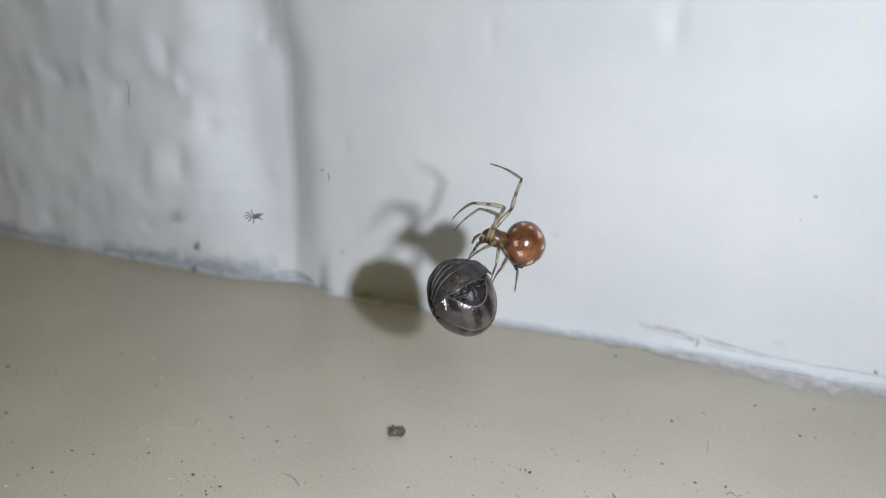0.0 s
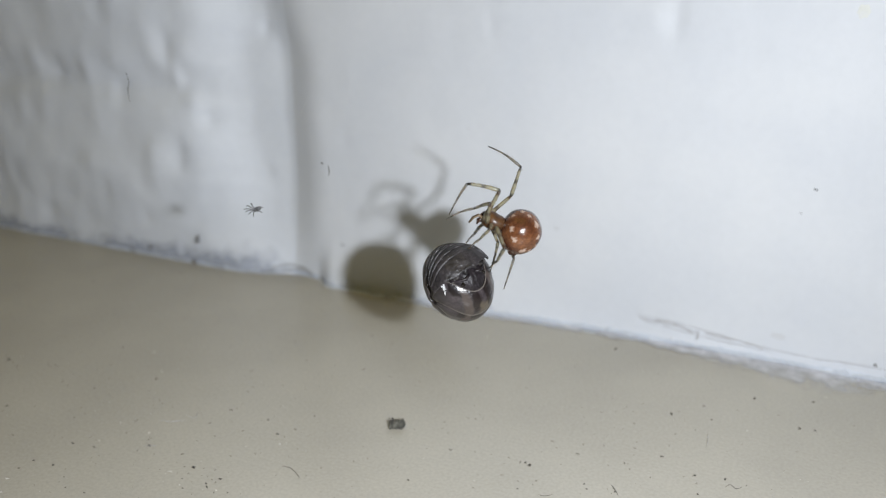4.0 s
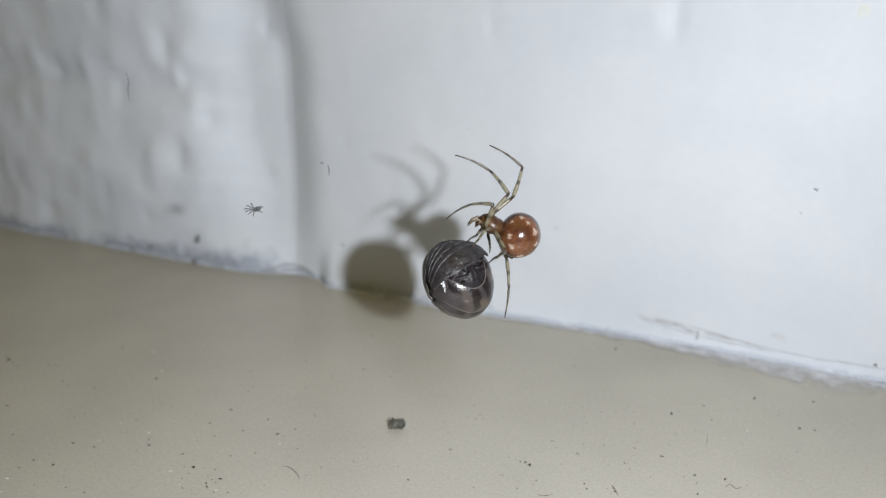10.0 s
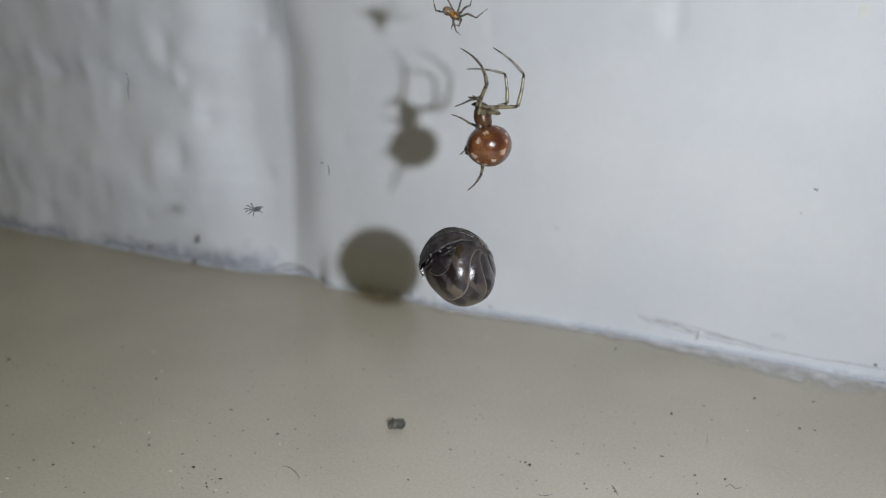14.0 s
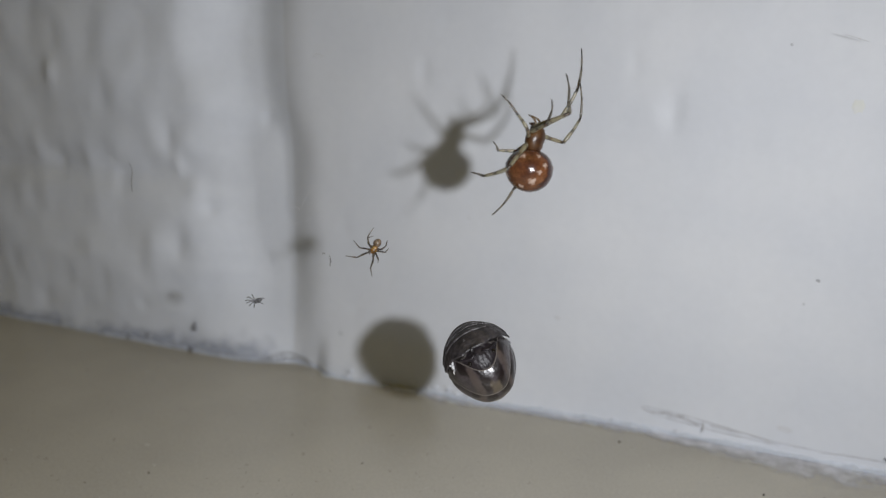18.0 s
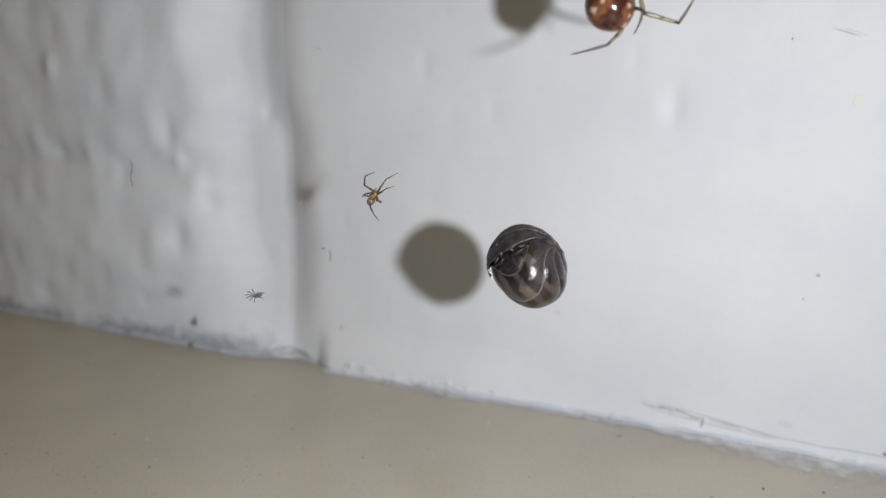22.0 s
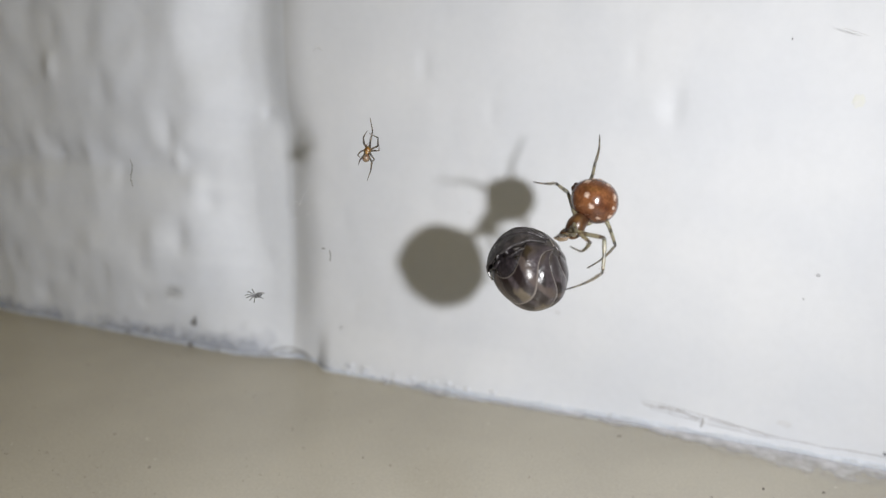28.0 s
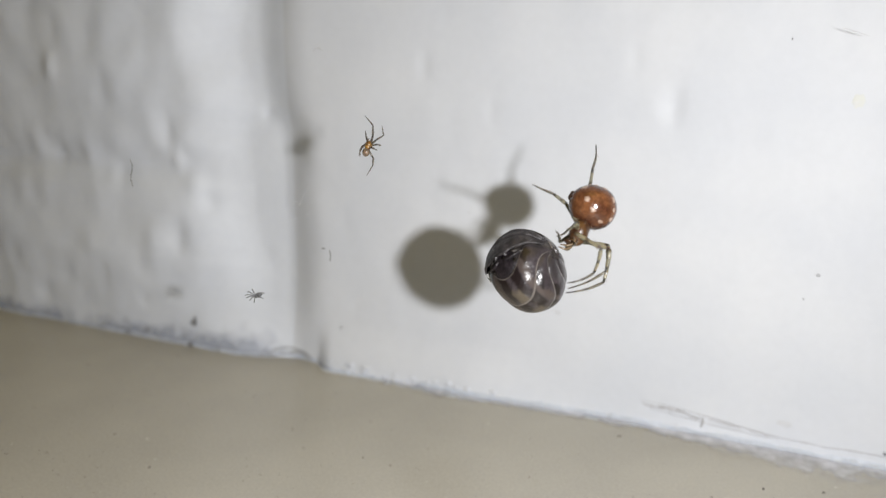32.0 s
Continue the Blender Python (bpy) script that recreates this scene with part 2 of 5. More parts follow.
def blob(bm, centre, radii, seg=20, rings=14, turn=None, bumpy=0.0, mat=0):
    """An ellipsoid in millimetres added to bm; bumpy roughens it."""
    m = Matrix.Translation(Vector(centre) * MM) @ (turn or Matrix()) @ Matrix.Diagonal((*[r * MM for r in radii], 1))
    vs = bmesh.ops.create_uvsphere(bm, u_segments=seg, v_segments=rings, radius=1)["verts"]
    for v in vs:
        if bumpy:
            v.co *= 1 + bumpy * noise.noise(v.co * 1.7 + Vector(centre))
        v.co = m @ v.co
    for f in {f for v in vs for f in v.link_faces}:
        f.material_index = mat
    return vs


def tube(bm, points, radii, sides=8, mat=0):
    """A round tapering tube through points (mm) with a radius (mm) at each."""
    rings = []
    pts = [Vector(p) for p in points]
    for i, p in enumerate(pts):
        d = (pts[min(i + 1, len(pts) - 1)] - pts[max(i - 1, 0)]).normalized()
        a = d.orthogonal().normalized() if i == 0 else (a - d * a.dot(d)).normalized()
        b = d.cross(a)
        rings.append([bm.verts.new((p + (a * math.cos(t) + b * math.sin(t)) * radii[i]) * MM) for t in [2 * math.pi * k / sides for k in range(sides)]])
    for r, s in zip(rings, rings[1:]):
        for k in range(sides):
            bm.faces.new((r[k], r[(k + 1) % sides], s[(k + 1) % sides], s[k])).material_index = mat
    for ring, flip in ((rings[0], True), (rings[-1], False)):
        bm.faces.new(list(reversed(ring)) if flip else ring).material_index = mat


def bristles(bm, rng, origins, length, radius):
    """Short hairs standing on (point, normal) pairs, mm."""
    for p, n in origins:
        tip = p + (n + Vector((rng.uniform(-.5, .5), rng.uniform(-.5, .5), rng.uniform(-.5, .5)))).normalized() * length * rng.uniform(.6, 1.2)
        tube(bm, [p, tip], [radius, radius * .3], 3, 1)


# ---- the wall ----
def bell(u, c, w):
    return math.exp(-((u - c) / w) ** 2)


DENTS = [(-28.0, 34.4, 1.0, 1.2, .5), (-43.4, 31.0, 1.4, 2.4, .7), (-40.6, 28.2, 1.8, 1.6, .5), (-37.0, 21.6, 1.2, 1.3, .6), (-42.3, 15.6, 1.4, 2.3, .75), (-44.6, 6.6, 1.3, 1.0, .5), (-65, 26.6, 1.5, 1.8, .55), (-52.9, 24.5, 1.4, 2.2, .35), (-71, 20, 1.7, 2.6, .35), (-57.7, 9, 1.6, 2.2, .4), (-50.3, 5.2, 1.3, 1.5, .4), (-77, 9.6, 1.6, 2.4, .5), (-71, 3.6, 1.6, 1.8, .5), (-55, 37, 1.5, 2.6, .3), (-83, 33, 2.2, 3.5, .5), (27.3, 38, .9, 2.0, .34), (22.6, 43.0, .8, 1.6, .2), (-2.9, 41.6, .8, 2.0, .22), (6, 36.7, .7, 1.8, .15), (14.4, 30.4, .6, 1.3, .10), (-14.5, 21, .8, 1.6, .14)]
_rng = random.Random(31)
PITS = [(_rng.uniform(-16, 62), _rng.uniform(3, 58), _rng.uniform(.5, 1.2), _rng.uniform(.8, 2.2), _rng.uniform(-.06, .09)) for _ in range(60)]
PITS += [(_rng.uniform(-98, -40), _rng.uniform(3, 58), _rng.uniform(1.0, 2.0), _rng.uniform(1.2, 2.8), _rng.uniform(-.16, .18)) for _ in range(56)]
LUMPS = [(-42.0, 27.0, 1.2, 1.5, .4), (-64.6, 40, 1.3, 2.0, .45), (-59, 27, 1.4, 2.2, .35), (-69, 28, 1.5, 2.0, .3), (-39, 24, 1.6, 1.6, .3), (-47, 14, 2.5, 3.5, .3), (24.6, 37.6, 1.5, 1.8, .10)]


def ease(k):
    k = min(max(k, 0), 1)
    return k * k * (3 - 2 * k)


def wall_front(x, z):
    """How far the wall's face stands towards the room at (x, z), all in mm."""
    # the part beyond the groove stands proud; its relief is laid out on the deeper plane
    proud = ease((-21 - x) / (10 + 26 * min(max(z / 14, 0), 1)))
    x, z = x + .0278 * proud * (x - 42.5), z + .0278 * proud * (z - 45.7)
    high = 1 / (1 + math.exp(-(z - 34) / 1.6))
    u = x + .25 * math.sin(z * .33) + .3 * math.sin(z * .11 + 2)
    k = .18 + .82 * ease(z / 13)
    # a steep dark flank, a flat bottom, then a broad rounded shoulder
    edge = -18.6 - 1.6 * high
    wide = (6.6 + 1.8 * high) * (.6 + .4 * k)
    fall = ease(max((edge + 1.2 - u) / (wide + 1.6), 0) ** 1.25)
    w = u + 1.3 * noise.noise(Vector((z * .15, 7, 0))) + .6 * noise.noise(Vector((z * .45, 3, 0)))
    foot = -25.2 - 5.0 * ease((z - 3) / 19)
    shoulder = ease((foot - w) / (40.5 + foot))
    tall = (2.4 + .9 * ease((z - 2) / 12)) * (1 - .30 * bell(z, 26, 2.6)) - .35 * ease((z - 10) / 12) + .3 * high
    d = (-(2.5 + .4 * high) * fall + tall * shoulder) * k + 2.6 * proud
    # it leans out at its foot beside the groove
    d += 1.4 * ease((7 - z) / 7) * ease((x + 19.5) / 3) * (1 - ease((x - 2) / 22))
    q = Vector((x * .11, z * .085, 0))
    rough = .12 + .38 * shoulder
    d += rough * noise.noise(q) + rough * .34 * noise.noise(q * 2.3 + Vector((5, 1, 0))) + .03 * noise.noise(q * 5)
    for cx, cz, wx, wz, h in DENTS:
        if abs(x - cx) < 8 and abs(z - cz) < 10:
            d -= (.8 if cx > -35 else .62) * h * bell(x, cx, wx) * bell(z, cz, wz)
    for cx, cz, wx, wz, h in PITS:
        if abs(x - cx) < 5 and abs(z - cz) < 7:
            d -= h * bell(x, cx, wx) * bell(z, cz, wz)
    for cx, cz, wx, wz, h in LUMPS:
        if abs(x - cx) < 12 and abs(z - cz) < 16:
            d += h * bell(x, cx, wx) * bell(z, cz, wz)
    return d


def build_wall():
    xs = list(np.concatenate([np.linspace(-700, -100, 16)[:-1], np.arange(-100, 70, .5), np.linspace(70, 660, 16)]))
    zs = list(np.concatenate([np.arange(-1, 60, .5), np.linspace(60, 700, 24)]))
    verts, faces = [], []
    nx, nz = len(xs), len(zs)
    for z in zs:
        for x in xs:
            verts.append((x * MM, -wall_front(x, z) * MM, z * MM))
    for j in range(nz - 1):
        for i in range(nx - 1):
            k = j * nx + i
            faces.append((k, k + 1, k + nx + 1, k + nx))
    rim = [i for i in range(nx)] + [j * nx + nx - 1 for j in range(1, nz)] + [(nz - 1) * nx + i for i in range(nx - 2, -1, -1)] + [j * nx for j in range(nz - 2, 0, -1)]
    base = len(verts)
    for k in rim:
        verts.append((verts[k][0], 14 * MM, verts[k][2]))
    n = len(rim)
    for i in range(n):
        faces.append((rim[(i + 1) % n], rim[i], base + i, base + (i + 1) % n))
    faces.append(tuple(base + i for i in range(n)))
    me = bpy.data.meshes.new("wall_north")
    me.from_pydata(verts, [], faces)
    me.materials.append(WALL_PAINT)
    me.materials.append(BRIGHTENED_PANEL)
    me.polygons.foreach_set("use_smooth", [True] * (len(faces) - 1) + [False])
    # left of the groove the lightened colour carries the extra brightness
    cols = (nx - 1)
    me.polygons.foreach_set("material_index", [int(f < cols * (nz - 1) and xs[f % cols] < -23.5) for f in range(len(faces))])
    ob = new("wall_north", me)
    return tagged(ob, "uneven white painted wall with a vertical groove", "wall", kind="structure")


def build_floor():
    bm = bmesh.new()
    xs = np.concatenate([np.linspace(-700, -100, 8)[:-1], np.arange(-100, 70, 2.0), np.linspace(70, 660, 8)])
    ys = np.concatenate([np.linspace(-900, -100, 10)[:-1], np.arange(-100, 13, 2.0), [13.5]])
    grid = [[bm.verts.new((x * MM, y * MM, .06 * noise.noise(Vector((x * .07, y * .07, 3))) * MM)) for x in xs] for y in ys]
    for r, s in zip(grid, grid[1:]):
        for a, b, c, d in zip(r, r[1:], s[1:], s):
            bm.faces.new((a, b, c, d))
    low = [bm.verts.new((x * MM, y * MM, -12 * MM)) for x, y in ((-700, -900), (660, -900), (660, 13.5), (-700, 13.5))]
    bm.faces.new(list(reversed(low)))
    ends = ([r for r in grid[0]], [row[-1] for row in grid], list(reversed(grid[-1])), [row[0] for row in reversed(grid)])
    for k, edge in enumerate(ends):
        bm.faces.new(list(reversed(edge)) + [low[k], low[(k + 1) % 4]])
    ob = part("floor", bm, FLOOR_PAINT)
    return tagged(ob, "beige painted floor with fine dust", "floor", kind="structure")


def build_bead():
    """The smeared sealant bead in the corner of wall and floor."""
    bm = bmesh.new()
    rows = []
    for i in range(361):
        x = -110 + i * .5
        front = wall_front(x, .5)
        side = 1 / (1 + math.exp(-(x + 1) / 1.6))
        smear = 1 / (1 + math.exp(-(x + 18.5) / .6))
        rag = .28 * noise.noise(Vector((x * .9, 4, 0))) + .16 * noise.noise(Vector((x * 2.6, 8, 0)))
        w = .10 + smear * (1.0 + .55 * noise.noise(Vector((x * .16, 1, 0))) + rag) + side * .15
        h = .10 + smear * .06 + side * (.65 + .5 * noise.noise(Vector((x * .17, 7, 0))) + .8 * rag)
        w, h = max(w, .08), max(h, .08)
        row = []
        for k in range(7):
            a = k / 6 * math.pi / 2
            y = -front - w * (1 - math.sin(a)) ** 1.2 - .02
            z = h * (1 - math.cos(a)) ** 1.2 + .02
            row.append(bm.verts.new((x * MM, (y + .3 * (k == 6)) * MM, (z - .3 * (k == 0)) * MM)))
        rows.append(row)
    for r, s in zip(rows, rows[1:]):
        for a, b, c, d in zip(r, s, s[1:], r[1:]):
            bm.faces.new((a, b, c, d))
    return tagged(part("trim", bm, BEAD_PAINT), "smeared bluish white sealant bead between wall and floor", "sealant", kind="structure")


build_floor()
build_wall()
build_bead()

# ---- spiders ----
U = 0.0473                      # mm for one unit of the spider's plan
YOUNG_U = U * .36
LEG_LENGTHS = {"1": (70, 55, 68), "2": (52, 50, 66), "3": (38, 30, 38), "4": (72, 54, 60)}
HIP_ROWS = ((15, 8), (8, 11.5), (0, 12), (-8, 10))
HIPS = {s + str(i + 1): Vector((52 + hx, sy * hy, -5)) for s, sy in (("L", 1), ("R", -1)) for i, (hx, hy) in enumerate(HIP_ROWS)}


def leg_piece(name, length, r0, r1, mat, parent, rng, bend=0.0, hairy=True):
    bm = bmesh.new()
    n = 9
    pts = [Vector((length * i / (n - 1), 0, bend * length * math.sin(math.pi * i / (n - 1)))) for i in range(n)]
    rad_ = [(r0 + (r1 - r0) * i / (n - 1)) * (1 + .18 * math.sin(math.pi * min(1, i / 4)) - .1 * (i == 0)) for i in range(n)]
    rad_[-1] *= .75
    tube(bm, pts, rad_, 10)
    if hairy:
        where = []
        for _ in range(22):
            k = rng.uniform(.08, .98)
            a = rng.uniform(0, 2 * math.pi)
            nrm = Vector((.9, math.cos(a), math.sin(a)))
            i = k * (n - 1)
            p = pts[int(i)].lerp(pts[min(int(i) + 1, n - 1)], i % 1)
            where.append((p + Vector((0, nrm.y, nrm.z)) * (r0 + (r1 - r0) * k) * .9, nrm.normalized()))
        bristles(bm, rng, where, 4.2 * U * (length / (50 * U)) ** .3, .16 * U)
    return part(name, bm, [mat, BRISTLE], parent)


def spider(name, u, body_mat, head_mat, mats, rng, spots=True, thin=1.0, girth=37):
    """A comb-footed spider: a round abdomen at the origin, the head towards +x, back towards +z. Returns the thing and its leg pieces."""
    root = new(name)
    root.empty_display_size = .001
    bm = bmesh.new()
    R = girth * u
    s_ = girth - 37             # the head moves up to a smaller abdomen
    vs = blob(bm, (0, 0, 0), (R, R * 1.05, R * 1.04) if spots else (R * .98, R * .82, R * .86), 48, 32)
    if not spots:
        for v in vs:
            v.co.x += 2.5 * u * MM
    for v in vs:
        q = v.co / (R * MM)
        v.co *= 1 + .035 * noise.noise(q * 1.3) + .05 * max(0, -q.z) ** 3 * (1 - abs(q.x)) - .05 * max(0, q.x) ** 3
    if spots:
        hairs = []
        for _ in range(170):
            d = Vector((rng.gauss(0, 1), rng.gauss(0, 1), rng.gauss(0, 1))).normalized()
            hairs.append((d * R * .99, d))
        bristles(bm, rng, hairs, 3.0 * u, .14 * u)
    abdomen = part("abdomen", bm, [body_mat, BRISTLE], root, "round russet abdomen with chalky white spots" if spots else "brown banded abdomen")
    bm = bmesh.new()
    for a, b, r in ((0, 0, 6.5), (4, 4, 3.6), (4, -4, 3.6), (-4, 3.2, 3.2), (-4, -3.2, 3.2)):
        w, deep = (1, girth) if spots else (.5, girth * .80)
        tube(bm, [(a * u * w, b * u * w, -(deep - 3) * u), (a * u * 1.1 * w, b * u * .9 * w, -(deep + 3 * w) * u), (a * u * .8 * w, b * u * .7 * w, -(deep + 6.5 * w) * u)], [r * 1.3 * u * w, r * u * w, r * .35 * u * w], 8)
    part("spinneret", bm, DARK, abdomen)
    if spots:
        # chalky patches in pairs, and a row along the back
        for x, z, s in ((9, 33, 6.5), (-18, 20, 8.0), (20, 0, 6.0), (9, -15, 7.0), (-13, -28, 8.5), (-29, 1, 6.5), (24, 21, 5.0), (-31, -14, 5.5), (-3, 29, 5.0), (-24, -23, 5.0)):
            for side in (1, -1):
                y = side * math.sqrt(max(37 ** 2 - x * x - z * z, 60))
                c = Vector((x, y, z)).normalized()
                a = c.orthogonal().normalized()
                b = c.cross(a)
                bm = bmesh.new()
                mid = bm.verts.new(Vector((c.x, c.y * 1.05, c.z * 1.04)) * R * 1.022 * MM)
                rings = []
                ph = rng.uniform(0, 9)
                for k in (.5, 1.0):
                    ring = []
                    for i in range(18):
                        t = 2 * math.pi * i / 18
                        rr = .85 * s * u * k * (1 + .9 * noise.noise(Vector((math.cos(t) * 2.6 + ph, math.sin(t) * 2.6, ph))))
                        d = (c * R + (a * math.cos(t) + b * math.sin(t)) * rr).normalized()
                        q = d
                        body = 1 + .035 * noise.noise(q * 1.3) + .05 * max(0, -q.z) ** 3 * (1 - abs(q.x)) - .05 * max(0, q.x) ** 3
                        ring.append(bm.verts.new(Vector((d.x, d.y * 1.05, d.z * 1.04)) * R * body * (1.012 if k < 1 else .997) * MM))
                    rings.append(ring)
                for i in range(18):
                    j = (i + 1) % 18
                    bm.faces.new((mid, rings[0][i], rings[0][j]))
                    bm.faces.new((rings[0][i], rings[1][i], rings[1][j], rings[0][j]))
                part("spot", bm, CHALK, abdomen)
    bm = bmesh.new()
    mid = 50 + s_
    vs = blob(bm, (mid * u, 0, 1 * u), (24.5 * u, 19 * u, 16 * u), 28, 20)
    for v in vs:
        k = (v.co.x / MM / u - mid) / 24
        v.co.y *= 1 - .34 * max(0, k) ** 1.5
        v.co.z += (2.5 * u * MM) * max(0, k) - (1.5 * u * MM) * bell(k, -.25, .2) * (v.co.z > 0)
    tube(bm, [((mid - 21) * u, 0, -2 * u), ((mid - 13) * u, 0, -1 * u)], [6 * u, 7 * u], 10)
    head = part("cephalothorax", bm, head_mat, root, "dark brown cephalothorax" if spots else "")
    for x, y, z in ((19, 3, 9), (19, -3, 9), (20.5, 6, 6), (20.5, -6, 6), (16, 2.5, 12), (16, -2.5, 12)):
        bm = bmesh.new()
        blob(bm, ((x + mid) * u, y * u, z * u), (1.9 * u,) * 3, 10, 8)
        part("eye", bm, BLACK, head)
    for side in (1, -1):
        bm = bmesh.new()
        tube(bm, [((mid + 18) * u, 4 * side * u, 1 * u), ((mid + 24) * u, 3.8 * side * u, -6 * u), ((mid + 25) * u, 2.6 * side * u, -13 * u)], [4 * u, 3.6 * u, .8 * u], 8)
        part("chelicera", bm, head_mat, head)
        bm = bmesh.new()
        tube(bm, [((mid + 14) * u, 7 * side * u, -3 * u), ((mid + 26) * u, 10 * side * u, 3 * u), ((mid + 34) * u, 9 * side * u, -4 * u), ((mid + 38) * u, 6 * side * u, -15 * u)], [2.2 * u, 2.1 * u, 1.9 * u, .9 * u], 8)
        part("palp", bm, PALP if spots else mats[0], root)
    bm = bmesh.new()
    blob(bm, ((mid - 2) * u, 0, -8 * u), (14 * u, 10 * u, 5 * u), 18, 12)
    part("sternum", bm, head_mat, root)
    pieces = {}
    for key in HIPS:
        l0, l1, l2 = [v * u for v in LEG_LENGTHS[key[1]]]
        w = {"1": 1.1, "2": 1.0, "3": .9, "4": 1.05}[key[1]] * thin
        pieces[key] = (
            leg_piece("femur", l0, 3.6 * u * w, 2.9 * u * w, mats[0], root, rng, 0, spots),
            leg_piece("tibia", l1, 3.0 * u * w, 2.3 * u * w, mats[1], root, rng, .03, spots),
            leg_piece("metatarsus", l2, 2.1 * u * w, .9 * u * w, mats[2], root, rng, .05, spots))
    return root, pieces


big_spider, big_legs = spider("spider", U, ABDOMEN, HEAD, (LEG_A, LEG_B, LEG_C), random.Random(4))
tagged(big_spider, "russet comb-footed spider with white spots hanging in its web", "spider")
young_spider, young_legs = spider("young_spider", YOUNG_U, YOUNG_ABDOMEN, YOUNG_BODY, (YOUNG_LEG, YOUNG_LEG, YOUNG_LEG), random.Random(8), spots=False, thin=1.5, girth=25)
tagged(young_spider, "tiny amber young spider with thin brown legs in the web", "spider")


# ---- the rolled-up pill bug ----
BALL_R = 3.13


def shell_material():
    """Slate shell: on every plate dark blotches towards both sides, brown fields between them and a yellowish mark on the midline, laid out by the plate's own width (U) and length (V)."""
    m = material("mottled_slate_shell", (0.049, 0.040, 0.043), 0.28, (0.025, 0.021, 0.0225), 620, 1.0, fine=0.35, fine_scale=5000, bump=0.00008, bump_scale=1700, coat=0.2)
    nt = m.node_tree
    b = nt.nodes["Principled BSDF"]
    out = b.inputs["Base Color"].links[0].from_socket
    co = nt.nodes.new("ShaderNodeTexCoord")
    sep = nt.nodes.new("ShaderNodeSeparateXYZ")
    nt.links.new(co.outputs["UV"], sep.inputs[0])

    def sums(op, a, c, d=None):
        n = nt.nodes.new("ShaderNodeMath")
        n.operation = op
        for k, v in enumerate((a, c, d)):
            if isinstance(v, (int, float)):
                n.inputs[k].default_value = v
            elif v is not None:
                nt.links.new(v, n.inputs[k])
        return n.outputs[0]

    def steps(value, stops):
        ramp = nt.nodes.new("ShaderNodeValToRGB")
        e = ramp.color_ramp.elements
        e[0].position, e[0].color = 0, (stops[0][1],) * 3 + (1,)
        e[1].position, e[1].color = 1, (stops[-1][1],) * 3 + (1,)
        for p, v in stops[1:-1]:
            e.new(p).color = (v, v, v, 1)
        nt.links.new(value, ramp.inputs["Fac"])
        return ramp.outputs["Color"]

    def clouds(scale, k):
        n = nt.nodes.new("ShaderNodeTexNoise")
        n.inputs["Scale"].default_value = scale
        n.inputs["Detail"].default_value = 3
        n.noise_dimensions = "4D"
        n.inputs["W"].default_value = k
        nt.links.new(co.outputs["Object"], n.inputs["Vector"])
        return sums("SUBTRACT", n.outputs["Fac"], 0.5)

    side = sums("ABSOLUTE", sums("MULTIPLY_ADD", clouds(700, 3.0), 0.30, sums("MULTIPLY_ADD", sep.outputs["X"], 2.0, -1.0)), 0)
    along = sums("MULTIPLY_ADD", clouds(700, 7.0), 0.45, sep.outputs["Y"])
    for across, lengthways, colour, k in (
            (((0, 0), (.34, 0), (.42, 1), (.54, 1), (.62, 0), (1, 0)), ((0, .8), (.25, 1), (.9, 1), (1, 1)), (0.058, 0.045, 0.040), 11.0),
            (((0, 0), (.04, .2), (.12, 1.2), (.32, 1.2), (.40, 0), (1, 0)), ((0, 1), (.55, 1), (.85, .3), (1, .2)), (0.012, 0.008, 0.008), 12.0),
            (((0, 0), (.50, 0), (.57, 1), (.71, 1), (.77, 0), (1, 0)), ((0, 1), (.36, 1), (.50, 0), (1, 0)), (0.012, 0.009, 0.009), 13.0),
            (((0, 1), (.10, 1), (.20, 0), (.9, 0), (1, 0)), ((0, 0), (.40, .1), (.60, 1), (1, 1)), (0.080, 0.064, 0.046), 14.0),
            (((0, 0), (.76, 0), (.82, .6), (.95, .7), (1, .6)), ((0, 1), (.4, 1), (.7, .5), (1, .5)), (0.030, 0.026, 0.026), 15.0)):
        mask = sums("MULTIPLY", steps(side, across), steps(along, lengthways))
        mask = sums("ADD", mask, sums("MULTIPLY", clouds(1300, k), 1.5))
        cutoff = nt.nodes.new("ShaderNodeMapRange")
        cutoff.inputs["From Min"].default_value, cutoff.inputs["From Max"].default_value = 0.25, 0.95
        nt.links.new(mask, cutoff.inputs["Value"])
        mix = nt.nodes.new("ShaderNodeMix")
        mix.data_type = "RGBA"
        mix.inputs["B"].default_value = (*colour, 1)
        nt.links.new(cutoff.outputs["Result"], mix.inputs["Factor"])
        nt.links.new(out, mix.inputs["A"])
        out = mix.outputs["Result"]
    # the thin hind margin of each plate is pale
    edge = nt.nodes.new("ShaderNodeMapRange")
    edge.inputs["From Min"].default_value, edge.inputs["From Max"].default_value = 0.915, 0.95
    edge.inputs["To Max"].default_value = 0.8
    nt.links.new(sep.outputs["Y"], edge.inputs["Value"])
    mix = nt.nodes.new("ShaderNodeMix")
    mix.data_type = "RGBA"
    mix.inputs["B"].default_value = (0.150, 0.132, 0.118, 1)
    nt.links.new(edge.outputs["Result"], mix.inputs["Factor"])
    nt.links.new(out, mix.inputs["A"])
    nt.links.new(mix.outputs["Result"], b.inputs["Base Color"])
    return m


SHELL = shell_material()
BALL_SHAPE = Vector((.85, 1.08, 1.0))


